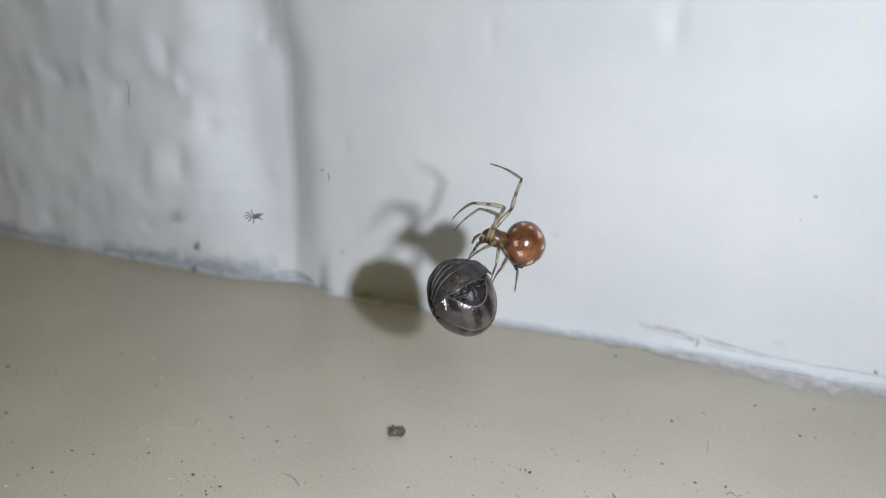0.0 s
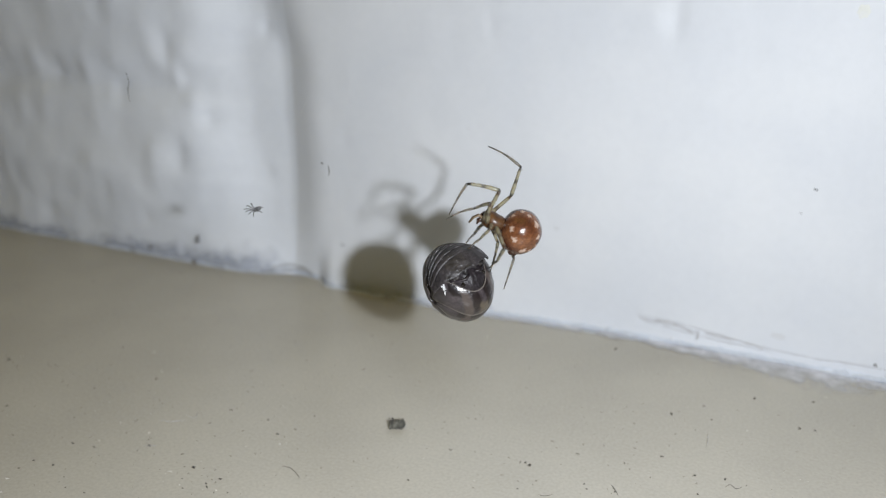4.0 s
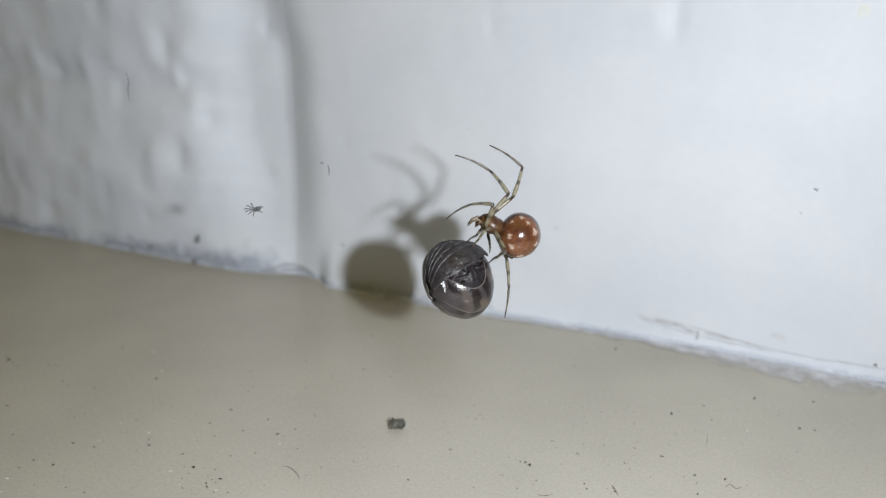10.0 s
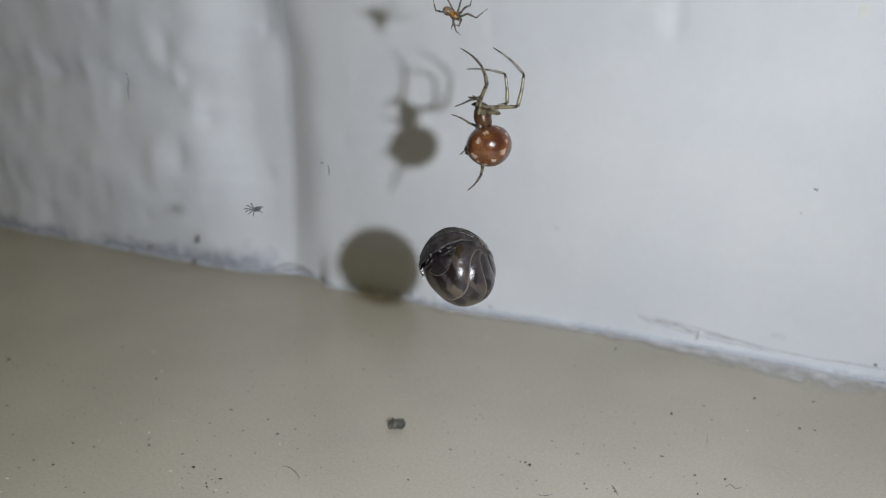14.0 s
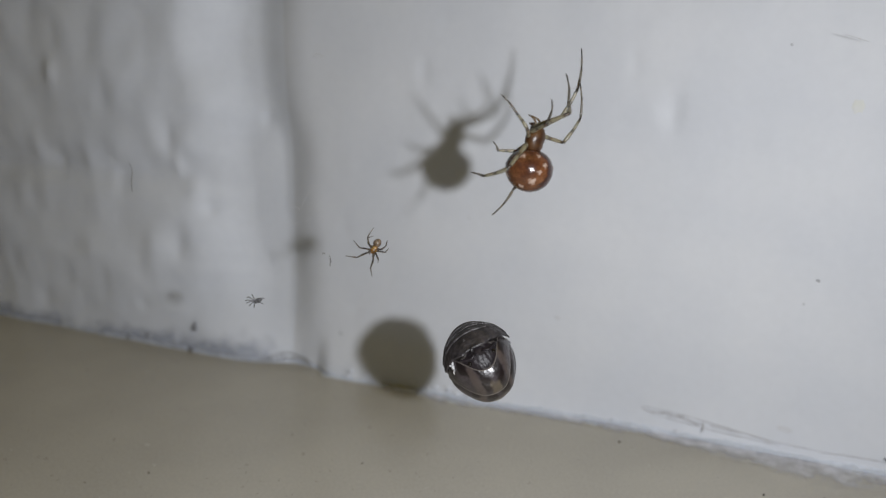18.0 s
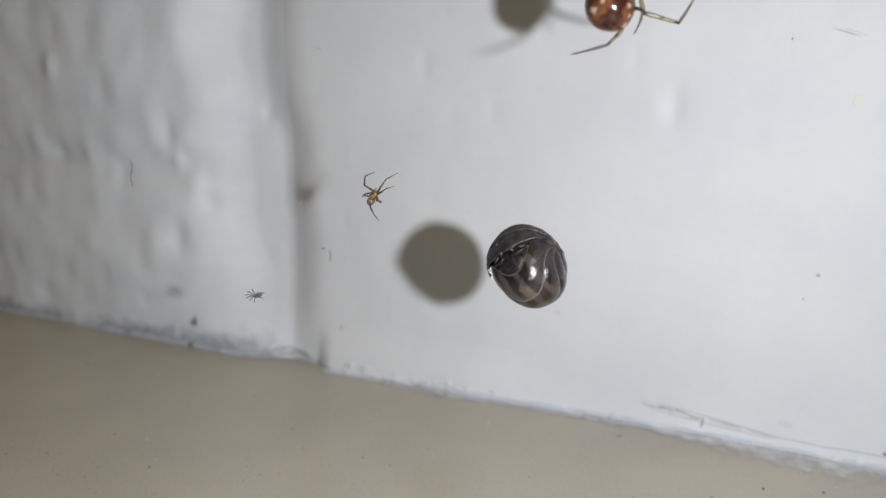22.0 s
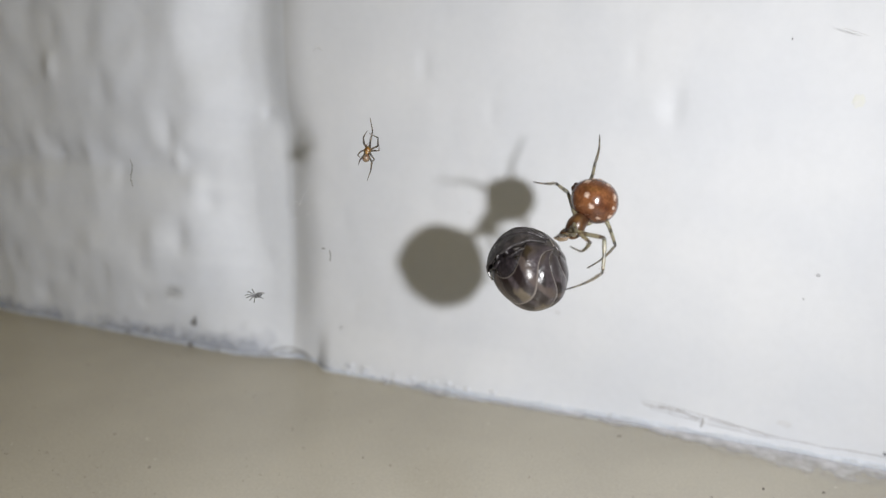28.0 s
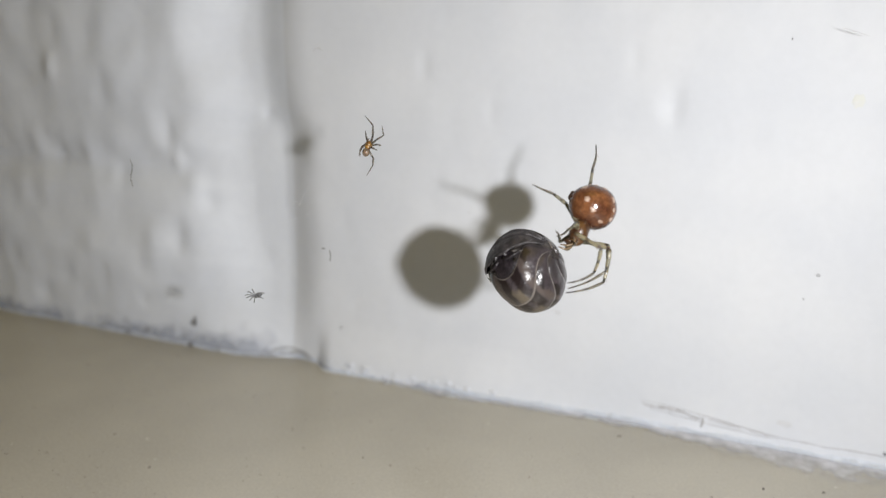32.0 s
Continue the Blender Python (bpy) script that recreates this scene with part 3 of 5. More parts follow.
def shell_point(th, psi, r):
    """A point of the ball: th from one side of the bug to the other, psi round it from the head along the back to the tail, in degrees."""
    t, p = radians(th), radians(psi)
    return Vector((math.cos(t) * BALL_SHAPE.x, math.sin(t) * math.sin(p) * BALL_SHAPE.y, math.sin(t) * math.cos(p) * BALL_SHAPE.z)) * (BALL_R * r)


def plate(name, front, rear, lift0, lift1, mat, parent, rng, th=(8, 172), bulge=.035, flare=.05, flare_power=8, nv=14, rough=0.0, scallop=0.0, front_rim=False, swell=0.0, lobe=0.0):
    """One shingle of the shell between its front and rear margins, functions of the way across (-1 to 1) that give degrees; the rear edge is lifted over the next plate."""
    bm = bmesh.new()
    uv = bm.loops.layers.uv.new("across_along")
    nu = 56
    ph = rng.uniform(0, 50)
    grid, inner, where = [], [], {}
    for i in range(nu + 1):
        t = th[0] + (th[1] - th[0]) * i / nu
        c = math.cos(radians(t))
        a0, a1 = front(c), rear(c) + scallop * noise.noise(Vector((c * 5, ph, 0)))
        row, low = [], []
        for j in range(nv + 1):
            v = j / nv
            r = lift0 + (lift1 - lift0) * v ** 1.6 + bulge * math.sin(math.pi * v ** .9) + flare * abs(c) ** flare_power
            r += swell * ease((a0 + (a1 - a0) * v - 274) / 38) * min(.25 + 1.5 * c * c, 1) + lobe * (1 - v) ** 3 * ease(2.4 * abs(c) - 1)
            r *= 1 + .012 * noise.noise(Vector((t * .05, (a0 + (a1 - a0) * v) * .05, ph)))
            if rough:
                r *= 1 + rough * noise.noise(Vector((t * .16, v * 5, ph))) + rough * .7 * noise.noise(Vector((t * .4, v * 11, ph)))
            p = shell_point(t, a0 + (a1 - a0) * v, r)
            row.append(bm.verts.new(p * MM))
            low.append(bm.verts.new(p * .965 * MM))
            where[row[-1]] = where[low[-1]] = ((c + 1) / 2, v)
        grid.append(row)
        inner.append(low)
    for i in range(nu):
        for j in range(nv):
            bm.faces.new((grid[i][j], grid[i][j + 1], grid[i + 1][j + 1], grid[i + 1][j])).material_index = int(front_rim and j == 0)
        for h in (-1, 0):
            bm.faces.new((grid[i][h], grid[i + 1][h], inner[i + 1][h], inner[i][h]))
    for e in (0, nu):
        for j in range(nv):
            bm.faces.new((grid[e][j], grid[e][j + 1], inner[e][j + 1], inner[e][j]))
    bmesh.ops.recalc_face_normals(bm, faces=bm.faces)
    for f in bm.faces:
        for loop in f.loops:
            loop[uv].uv = where[loop.vert]
    return part(name, bm, mat, parent)


def margin(middle, bend, power, shift=0.0):
    """A plate's margin: its angle on the midline, swung forwards towards the sides; shift sets it askew, as the shell lies twisted."""
    return lambda c: middle - bend * abs(c - shift) ** power


def collar(c):
    """Front margin of the first plate: behind the head in the middle, its side lobes reach forwards past it."""
    return 14 - 40 * min(abs(c) / .72, 1) ** 2.4


def pill_bug():
    rng = random.Random(21)
    root = new("pill_bug")
    root.empty_display_size = .001
    bm = bmesh.new()
    blob(bm, (0, 0, 0), (BALL_R * .87, BALL_R * .94, BALL_R * .92), 60, 40, bumpy=.04)
    part("body", bm, UNDER, root)
    # seven broad plates of the back
    margins = [margin(55, 44, 3.2, .14), margin(93, 46, 6, .12), margin(129, 32, 7, .08), margin(163, 22, 8), margin(195, 8, 8), margin(225, 0, 8), margin(250, -6, 6)]
    plate("plate", collar, lambda c: margins[0](c) + 3, .984, 1.01, [SHELL, PALE_MARGIN], root, rng, (6, 174), bulge=.05, nv=26, front_rim=True, lobe=.06)
    for a, b in zip(margins, margins[1:]):
        plate("plate", lambda c, a=a: a(c) - 4, lambda c, b=b: b(c) + 3, .955, 1.01, SHELL, root, rng, bulge=.05)
    # five narrow ones of the tail, and the telson whose edge stands over the head
    tail = [250, 264, 277, 289, 301, 313]
    for a, b in zip(tail, tail[1:]):
        plate("tail_plate", margin(a - 3, -4, 4), margin(b + 2, -5, 4), .968, 1.016, TAIL, root, rng, (22, 158), bulge=.014, flare=.055, flare_power=4, nv=7, scallop=1.5, swell=.13)
    plate("telson", margin(309, -4, 4), margin(343, 7, 2), .975, 1.025, TAIL, root, rng, (19, 161), bulge=.02, flare=.05, flare_power=4, nv=12, rough=.014, scallop=3, swell=.13)
    # the dark head between the side lobes, with its rough face under the telson
    plate("head_shield", margin(-24, 0, 1), lambda c: collar(c) + 3, .945, .962, HEAD_SHELL, root, rng, (54, 126), bulge=.045, flare=0, rough=.012)
    for side in (1, -1):
        bm = bmesh.new()
        blob(bm, shell_point(90 + side * 24, -3, .985), (.2, .18, .14), 10, 8)
        part("eye", bm, BLACK, root)
        bm = bmesh.new()
        tube(bm, [shell_point(90 + side * q, s, r) for q, s, r in ((6, -12, .99), (16, -8, 1.02), (28, -11, 1.01), (39, -17, 1.0), (46, -20, .98))], [.13, .15, .13, .11, .06], 7)
        part("antenna", bm, HEAD_SHELL, root)
        for k in range(2):
            bm = bmesh.new()
            tube(bm, [shell_point(90 + side * (q + 9 * k), s + 2 * k, r) for q, s, r in ((20, -21, .97), (27, -16, 1.0), (34, -18, .99), (40, -22, .96))], [.12, .14, .10, .06], 6)
            part("leg", bm, UNDER, root)
        bm = bmesh.new()
        tube(bm, [shell_point(90 + side * q, s, r) for q, s, r in ((4, -24, 1.0), (9, -19, 1.02), (13, -14, .99))], [.16, .2, .08], 7)
        part("uropod", bm, TAIL, root)
    bm = bmesh.new()
    for _ in range(16):
        p = shell_point(37, -17, 1.06) + Vector((rng.uniform(-.16, .16), rng.uniform(-.3, .3), rng.uniform(-.1, .1)))
        q = p + Vector((rng.uniform(-.12, .12), rng.uniform(-.35, .35), rng.uniform(-.1, .2)))
        tube(bm, [p, (p + q) / 2 + Vector((.05, .03, .03)), q], [.03, .05, .02], 5)
    part("silk_tuft", bm, SILK, root, "shining tuft of white silk")
    bm = bmesh.new()
    for _ in range(16):
        t, s = rng.uniform(20, 160), rng.uniform(255, 330)
        p = shell_point(t, s, 1.03)
        q = p + p.normalized() * rng.uniform(.15, .35) + Vector((rng.uniform(-.2, .2), rng.uniform(-.2, .2), rng.uniform(-.2, .2)))
        tube(bm, [p, q], [.007, .004], 3)
    part("fine_hair", bm, SILK, root, "sparse fine pale hairs")
    return tagged(root, "slate-brown pill bug rolled into a glossy ball, hanging in the web", "pill bug")


ball = pill_bug()


# ---- dust, hairs and web, small details ----
def grain(r, seed, squash=.7):
    rng = random.Random(seed)
    bm = bmesh.new()
    blob(bm, (0, 0, r * squash * .7), (r * rng.uniform(.6, 1.1), r * rng.uniform(.35, .8), r * squash * .8), 9, 7, bumpy=.9)
    for _ in range(3):
        q = r * rng.uniform(.25, .5)
        blob(bm, (rng.uniform(-1.1, 1.1) * r, rng.uniform(-.9, .9) * r, q * .6), (q, q * .7, q * .7), 7, 5, bumpy=.9)
    return bm


def crumb(x, y):
    """A crumb of dirt: grey lumps stuck together, dark grains on top."""
    rng = random.Random(5)
    root = new("dirt_crumb")
    root.empty_display_size = .001
    root.matrix_basis = pose(x * MM, y * MM, 0, 0, 0, 22)
    fit = Matrix.Diagonal((.74, .8, .8, 1))
    for dx, dy, r in ((-.72, .05, .46), (-.35, -.1, .52), (.12, .12, .50), (.55, -.05, .58), (-.1, .35, .45), (-.9, -.25, .3), (.6, .1, .5)):
        bm = bmesh.new()
        blob(bm, (dx, dy, r * .95), (r * .9, r * .8, r * 1.15), 20, 14, bumpy=.5)
        bm.transform(fit)
        part("lump", bm, GRIT, root)
    for _ in range(34):
        bm = bmesh.new()
        dx, dy = rng.uniform(-1, .95), rng.uniform(-.3, .4)
        r = rng.uniform(.07, .16)
        blob(bm, (dx, dy - .1, rng.uniform(.25, 1.15)), (r, r, r), 9, 7, bumpy=.4)
        bm.transform(fit)
        part("grain", bm, SOOT, root, "black grain")
    return tagged(root, "grey and black crumb of dirt lying on the floor", "dirt")


def speck(x, y, z, r, seed, on_wall=False):
    ob = part("dust_speck", grain(r, seed), SPECK_GREY if on_wall else SOOT)
    ob.matrix_basis = pose(x * MM, y * MM, z * MM, 90 if on_wall else 0, 0, seed * 47 % 360 if not on_wall else 0)
    place_on = "white wall" if on_wall else "beige floor"
    return tagged(ob, "dark dust speck stuck on the " + place_on, "dust", group="dust on the wall" if on_wall else "dust on the floor")


def fibre(name, points, r, mat, label, category, group=""):
    """A thin curved fibre through points in mm."""
    bm = bmesh.new()
    pts = [Vector(p) for p in points]
    fine = []
    for i in range(len(pts) - 1):
        a, b, c, d = pts[max(i - 1, 0)], pts[i], pts[i + 1], pts[min(i + 2, len(pts) - 1)]
        for k in range(6):
            t = k / 6
            fine.append(.5 * ((2 * b) + (c - a) * t + (2 * a - 5 * b + 4 * c - d) * t * t + (3 * b - a - 3 * c + d) * t ** 3))
    fine.append(pts[-1])
    base = fine[0].copy()
    fine = [p - base for p in fine]
    n = len(fine)
    tube(bm, fine, [r * (1 - .5 * abs(2 * i / (n - 1) - 1)) for i in range(n)], 6)
    ob = part(name, bm, mat)
    ob.location = base * MM
    return tagged(ob, label, category, group=group)


def moulted_skin(x, y, z):
    """A tiny shed skin hanging in the web: a split husk with curled legs."""
    root = new("shed_skin")
    root.empty_display_size = .001
    root.matrix_basis = pose(x * MM, y * MM, z * MM, 0, 0, 24) 
    bm = bmesh.new()
    blob(bm, (.30, 0, .12), (.24, .18, .2), 14, 10, bumpy=.6)
    blob(bm, (.05, 0, -.02), (.16, .12, .12), 12, 9, bumpy=.6)
    part("husk", bm, MOULT, root)
    for tip in ((-.75, .3), (-.95, .0), (-.85, -.22), (-.6, -.45), (-.35, .52), (-.2, -.62), (.75, .2), (.62, -.28)):
        bm = bmesh.new()
        tx, tz = tip
        tube(bm, [(.1, 0, 0), (tx * .45, -.1, tz * .5 + .14), (tx * .8, .05, tz * .95 + .1), (tx, .1, tz)], [.045, .045, .04, .025], 6)
        part("leg", bm, MOULT, root)
    return tagged(root, "tiny grey shed spider skin hanging in the web", "shed skin")


def floor_dust():
    """Fine dust too small to count, thicker away from the wall."""
    rng = random.Random(77)
    verts, faces = [], []
    for _ in range(5200):
        x, y = rng.uniform(-75, 66), -rng.uniform(0, 1) ** .5 * 84 - 1
        r = rng.uniform(.025, .075) * (1 if rng.random() < .95 else 1.8)
        if noise.noise(Vector((x * .12, y * .12, 5))) < rng.uniform(-.5, .35):
            continue
        k = len(verts)
        for dx, dy, dz in ((1, 0, 0), (0, 1, 0), (-1, 0, 0), (0, -1, 0), (.2, .1, 1.1), (0, 0, -.5)):
            verts.append(((x + dx * r * rng.uniform(.7, 1.4)) * MM, (y + dy * r * rng.uniform(.7, 1.4)) * MM, (.06 + dz * r * .8) * MM))
        for i in range(4):
            faces.append((k + i, k + (i + 1) % 4, k + 4))
            faces.append((k + (i + 1) % 4, k + i, k + 5))
    # flat flakes, larger and fewer
    for _ in range(420):
        x, y = rng.uniform(-60, 60), -rng.uniform(0, 1) ** .4 * 62 - 2
        if noise.noise(Vector((x * .16, y * .16, 9))) < rng.uniform(-.35, .25):
            continue
        r = rng.uniform(.06, .17)
        turn, k = rng.uniform(0, 6.3), len(verts)
        for i in range(6):
            a = turn + i * 1.047
            q = r * rng.uniform(.5, 1.2)
            verts.append(((x + q * math.cos(a) * 1.5) * MM, (y + q * math.sin(a) * .8) * MM, (.07 + .03 * rng.random()) * MM))
        verts.append((x * MM, y * MM, (.10 + .06 * rng.random()) * MM))
        for i in range(6):
            faces.append((k + i, k + (i + 1) % 6, k + 6))
    me = bpy.data.meshes.new("fine_dust")
    me.from_pydata(verts, [], faces)
    me.materials.append(DUST)
    return tagged(new("fine_dust", me), "fine grey dust scattered over the beige floor", "dust", kind="stuff")


def smudge(x, z, rx, rz, mat, label):
    """A thin smear on the wall."""
    bm = bmesh.new()
    rings = [[bm.verts.new((0, -(wall_front(x, z) + .03) * MM, 0))]]
    for k in (.4, .75, 1.0):
        ring = []
        for i in range(20):
            t = 2 * math.pi * i / 20
            q = k * (1 + .35 * noise.noise(Vector((math.cos(t) * 2 + x, math.sin(t) * 2 + z, 0))))
            dx, dz = rx * q * math.cos(t), rz * q * math.sin(t)
            ring.append(bm.verts.new((dx * MM, -(wall_front(x + dx, z + dz) + (.028 if k < 1 else -.02)) * MM, dz * MM)))
        rings.append(ring)
    for i in range(20):
        j = (i + 1) % 20
        bm.faces.new((rings[0][0], rings[1][i], rings[1][j]))
        for a, b in zip(rings[1:], rings[2:]):
            bm.faces.new((a[i], b[i], b[j], a[j]))
    ob = part("smudge", bm, mat)
    ob.location = (x * MM, 0, z * MM)
    return tagged(ob, label, "stain")


def seam_grime():
    """Bluish grey dirt lying in patches along the foot of the wall."""
    rng = random.Random(9)
    x = -92.0
    while x < 60:
        length = rng.uniform(4, 11) if x < -24 else rng.uniform(1.5, 7)
        bm = bmesh.new()
        n = int(length / .4) + 3
        rows = []
        for i in range(n):
            q = x + length * i / (n - 1)
            fade = abs(math.sin(math.pi * i / (n - 1))) ** .6
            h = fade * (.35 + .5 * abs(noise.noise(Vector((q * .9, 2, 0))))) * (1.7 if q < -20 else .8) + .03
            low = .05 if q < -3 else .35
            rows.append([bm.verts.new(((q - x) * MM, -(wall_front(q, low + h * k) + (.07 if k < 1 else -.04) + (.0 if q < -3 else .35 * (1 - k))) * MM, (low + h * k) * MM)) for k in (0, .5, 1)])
        for r, s in zip(rows, rows[1:]):
            for a, b, c, d in zip(r, s, s[1:], r[1:]):
                bm.faces.new((a, b, c, d))
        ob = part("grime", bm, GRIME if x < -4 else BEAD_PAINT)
        ob.location.x = x * MM
        tagged(ob, "bluish grey grime along the foot of the white wall", "dirt", group="grime along the wall")
        x += length * (rng.uniform(.55, .9) if x < -24 else rng.uniform(.7, 1.5))


def seam_film(x0, x1, width, mat, on_wall, label):
    """A feathered film along the seam, up the wall or out over the floor; width is a function of x."""
    bm = bmesh.new()
    uv = bm.loops.layers.uv.new("along_across")
    n = int((x1 - x0) / .5)
    rows, where = [], {}
    for i in range(n + 1):
        x = x0 + (x1 - x0) * i / n
        end = ease(4 * i / n) * ease(4 - 4 * i / n)
        row = []
        for k in range(7):
            v = k / 6
            if on_wall:
                z = .06 + width(x) * v
                p = (x - x0, -wall_front(x, z) - .05, z)
            else:
                p = (x - x0, -wall_front(x, .5) - width(x) * v + .2, .10 + .10 * (1 - v))
            row.append(bm.verts.new(Vector(p) * MM))
            where[row[-1]] = (x, 1 - end * (1 - v))
        rows.append(row)
    for r, s in zip(rows, rows[1:]):
        for a, b, c, d in zip(r, s, s[1:], r[1:]):
            bm.faces.new((a, b, c, d))
    for f in bm.faces:
        for loop in f.loops:
            loop[uv].uv = where[loop.vert]
    ob = part("seam_film", bm, mat)
    ob.location.x = x0 * MM
    return tagged(ob, label, "dirt", kind="stuff")


def sealant_reach(x):
    """How far the sealant is smeared out over the floor."""
    return 2.8 + .9 * noise.noise(Vector((x * .2, 3, 0))) + 4.2 * ease((x - 24) / 22)


def film_reach(x):
    """How far the film climbs the wall from the floor."""
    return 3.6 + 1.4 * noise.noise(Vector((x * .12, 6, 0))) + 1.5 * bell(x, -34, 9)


def crust():
    """Small pale lumps of dried sealant along the foot of the wall beside the groove."""
    rng = random.Random(44)
    for _ in range(34):
        x = rng.uniform(-17, 31)
        z = rng.uniform(.15, 1.3) * (1 if x < 12 else .7)
        r = rng.uniform(.16, .42)
        bm = bmesh.new()
        blob(bm, (0, 0, 0), (r * rng.uniform(1, 2.2), r * .5, r * rng.uniform(.5, .9)), 12, 8, bumpy=.9)
        ob = part("sealant_lump", bm, WALL_PAINT)
        ob.location = Vector((x, -wall_front(x, z) - .02, z)) * MM
        tagged(ob, "small pale lump of dried sealant on the wall's foot", "sealant", group="sealant lumps")


CRUMB = (8.72, -30.68)
FLOOR_SPECKS = [(-5.18, -44.57, 0.15), (22.87, -31.35, 0.17), (22.34, -31.1, 0.1), (21.88, -31.21, 0.09), (37.04, -26.63, 0.12), (39.65, -26.09, 0.11), (45.44, -14.08, 0.12), (46.9, -13.87, 0.11), (-11.44, -43.46, 0.13), (-7.59, -43.27, 0.09), (-17.25, -49.6, 0.1), (33.22, -16.6, 0.15), (40.76, -9.73, 0.14), (46.57, -7.84, 0.12), (-2.59, -46.05, 0.09), (-2.22, -46.43, 0.1), (-19.94, -32.88, 0.13), (30.77, -27.34, 0.08), (30.98, -32.08, 0.1), (13.58, -38.1, 0.08), (28.21, -32.07, 0.07), (37.73, -29.36, 0.09), (-38.53, -36.43, 0.17), (24.58, -4.29, 0.14), (-3.81, -34.79, 0.08), (-19.45, -49.81, 0.08)]
WALL_SPECKS = [(43.47, 21.03, 0.1), (42.47, 18.17, 0.1), (-38.55, 3.76, 0.4), (-38.48, 4.39, 0.27), (-47.54, 1.4, 0.41), (-51.51, 0.3, 0.28), (-39.42, 0.3, 0.41), (-34.61, 0.3, 0.27), (11.39, 0.3, 0.18), (16.81, 0.31, 0.17), (52.42, 1.97, 0.2), (38.42, 45.4, 0.11), (43.69, 20.98, 0.11), (-15.22, 5.88, 0.16)]
FLOOR_HAIRS = [[(2.12, -41.04), (3.08, -41.09), (4.18, -41.64), (4.7, -42.16)], [(39.85, -27.39), (40.18, -26.88), (40.7, -27.19), (41.15, -26.89)], [(37.15, -18.9), (37.39, -20.34), (37.38, -21.42)], [(24.94, -35.37), (25.6, -35.34), (26.09, -34.76)], [(30.49, -31.3), (30.92, -31.84), (31.38, -32.52)], [(-11.9, -37.55), (-10.62, -37.8), (-11.26, -36.4), (-9.88, -37.22)], [(-11.82, -43.74), (-11.11, -43.52), (-10.74, -43.24)], [(-13.76, -39.59), (-12.25, -39.25), (-11.18, -38.41)]]
# the first five trace the crack line as fibres; real hairs come after
WALL_FOOT_FIBRES = [[(26.2, 2.97, 0.1), (26.64, 2.68, 0.1), (28.55, 2.67, 0.1), (29.88, 2.79, 0.05)], [(28.19, 2.83, 0.2), (30.21, 2.85, 0.2), (31.92, 2.37, 0.2), (33.46, 2.15, 0.1)], [(33.97, 2.26, 0.1), (35.86, 2.05, 0.1), (37.6, 1.96, 0.1)], [(38.63, 1.81, 0.1), (39.69, 1.81, 0.1), (40.66, 1.5, 0.1)], [(29.24, 2.51, 0.1), (31.24, 2.53, 0.1), (32.83, 1.88, 0.1)], [(33.36, 2.43, 0.3), (33.36, 1.84, 0.3), (33.22, 1.29, 0.3)], [(-30.25, 0.3, 0.3), (-27.6, 0.51, 0.8), (-24.08, 1.79, 1.2), (-21.2, 1.74, 1.2), (-19.83, 0.74, 0.6)], [(-28.74, 0.3, 0.3), (-25.63, 0.48, 0.6), (-22.19, 1.23, 0.9), (-20.22, 0.5, 0.5)], [(-18.88, 0.9, 0.2), (-17.7, 0.3, 0.3), (-16.13, 0.3, 0.3)]]
# crack above the sealant, its thin shading drawn as grey fibres
CRACK_LINES = [[(26.1, 3.1), (29.7, 3.0), (33.3, 2.6), (36.8, 2.14), (40.6, 1.66), (44.7, 1.5)], [(44.2, 1.62), (46.5, 1.45), (48.8, 1.6), (52.4, 1.62), (57, 1.5)], [(27.1, 2.3), (30.5, 2.0), (34.4, 1.62), (38.8, 1.4), (41.8, 1.3)]]
AIR_HAIRS = [[(-20.74, -31.21, 33.26), (-20.29, -31.37, 32.37), (-20.26, -31.71, 31.47), (-19.91, -31.93, 30.53)], [(-0.17, -27.36, 25.19), (-0.01, -27.43, 24.71), (0, -27.58, 24.18)], [(-0.72, -27.82, 25.36), (-0.59, -27.72, 25.46), (-0.46, -27.73, 25.31)], [(-6.03, -20.12, 43.6), (-5.6, -19.83, 44), (-5.05, -19.66, 43.72)], [(42.93, -4.7, 46.49), (44.04, -4.3, 46.19), (45.31, -3.86, 45.8)]]
THREADS = [[(-7.04, -23.14, 26.61), (-6.75, -22.93, 26.83), (-6.41, -22.84, 26.67)], [(-6.04, -22.52, 27.05), (-5.69, -22.3, 27.22), (-5.34, -22.08, 27.39)], [(-11.78, -21.96, 38.09), (-10.45, -21.34, 38.22), (-8.92, -20.72, 38.07)], [(-7.36, -22.84, 28.31), (-6.96, -22.6, 28.54), (-6.6, -22.54, 28.21), (-6.28, -22.12, 29.18), (-5.9, -21.71, 30.03)], [(-31.41, -32.5, 31.21), (-30.73, -32.17, 31.33)]]
SKIN = (-0.5, -38.92, 23.85)
SMUDGES = [(15.25, 12.6, 0.41, 0.34), (3.35, 23.88, 0.2, 0.2), (42.06, 3.38, 0.95, 0.41)]
STAIN = (45.23, 39.5, .7, .8)
crumb(*CRUMB)
for i, (x, y, r) in enumerate(FLOOR_SPECKS):
    speck(x, y, 0, r, i)
for i, (x, z, r) in enumerate(WALL_SPECKS):
    speck(x, -wall_front(x, z), z, r, i, True)
for k, pts in enumerate(FLOOR_HAIRS):
    fibre("hair", [(x, y, .09 + .05 * (i % 2)) for i, (x, y) in enumerate(pts)], .026, HAIR if k in (0, 1, 3, 4) else HAIR_AND_CRACK_GREY, "thin dark curled hair lying on the floor", "hair", "hairs on the floor")
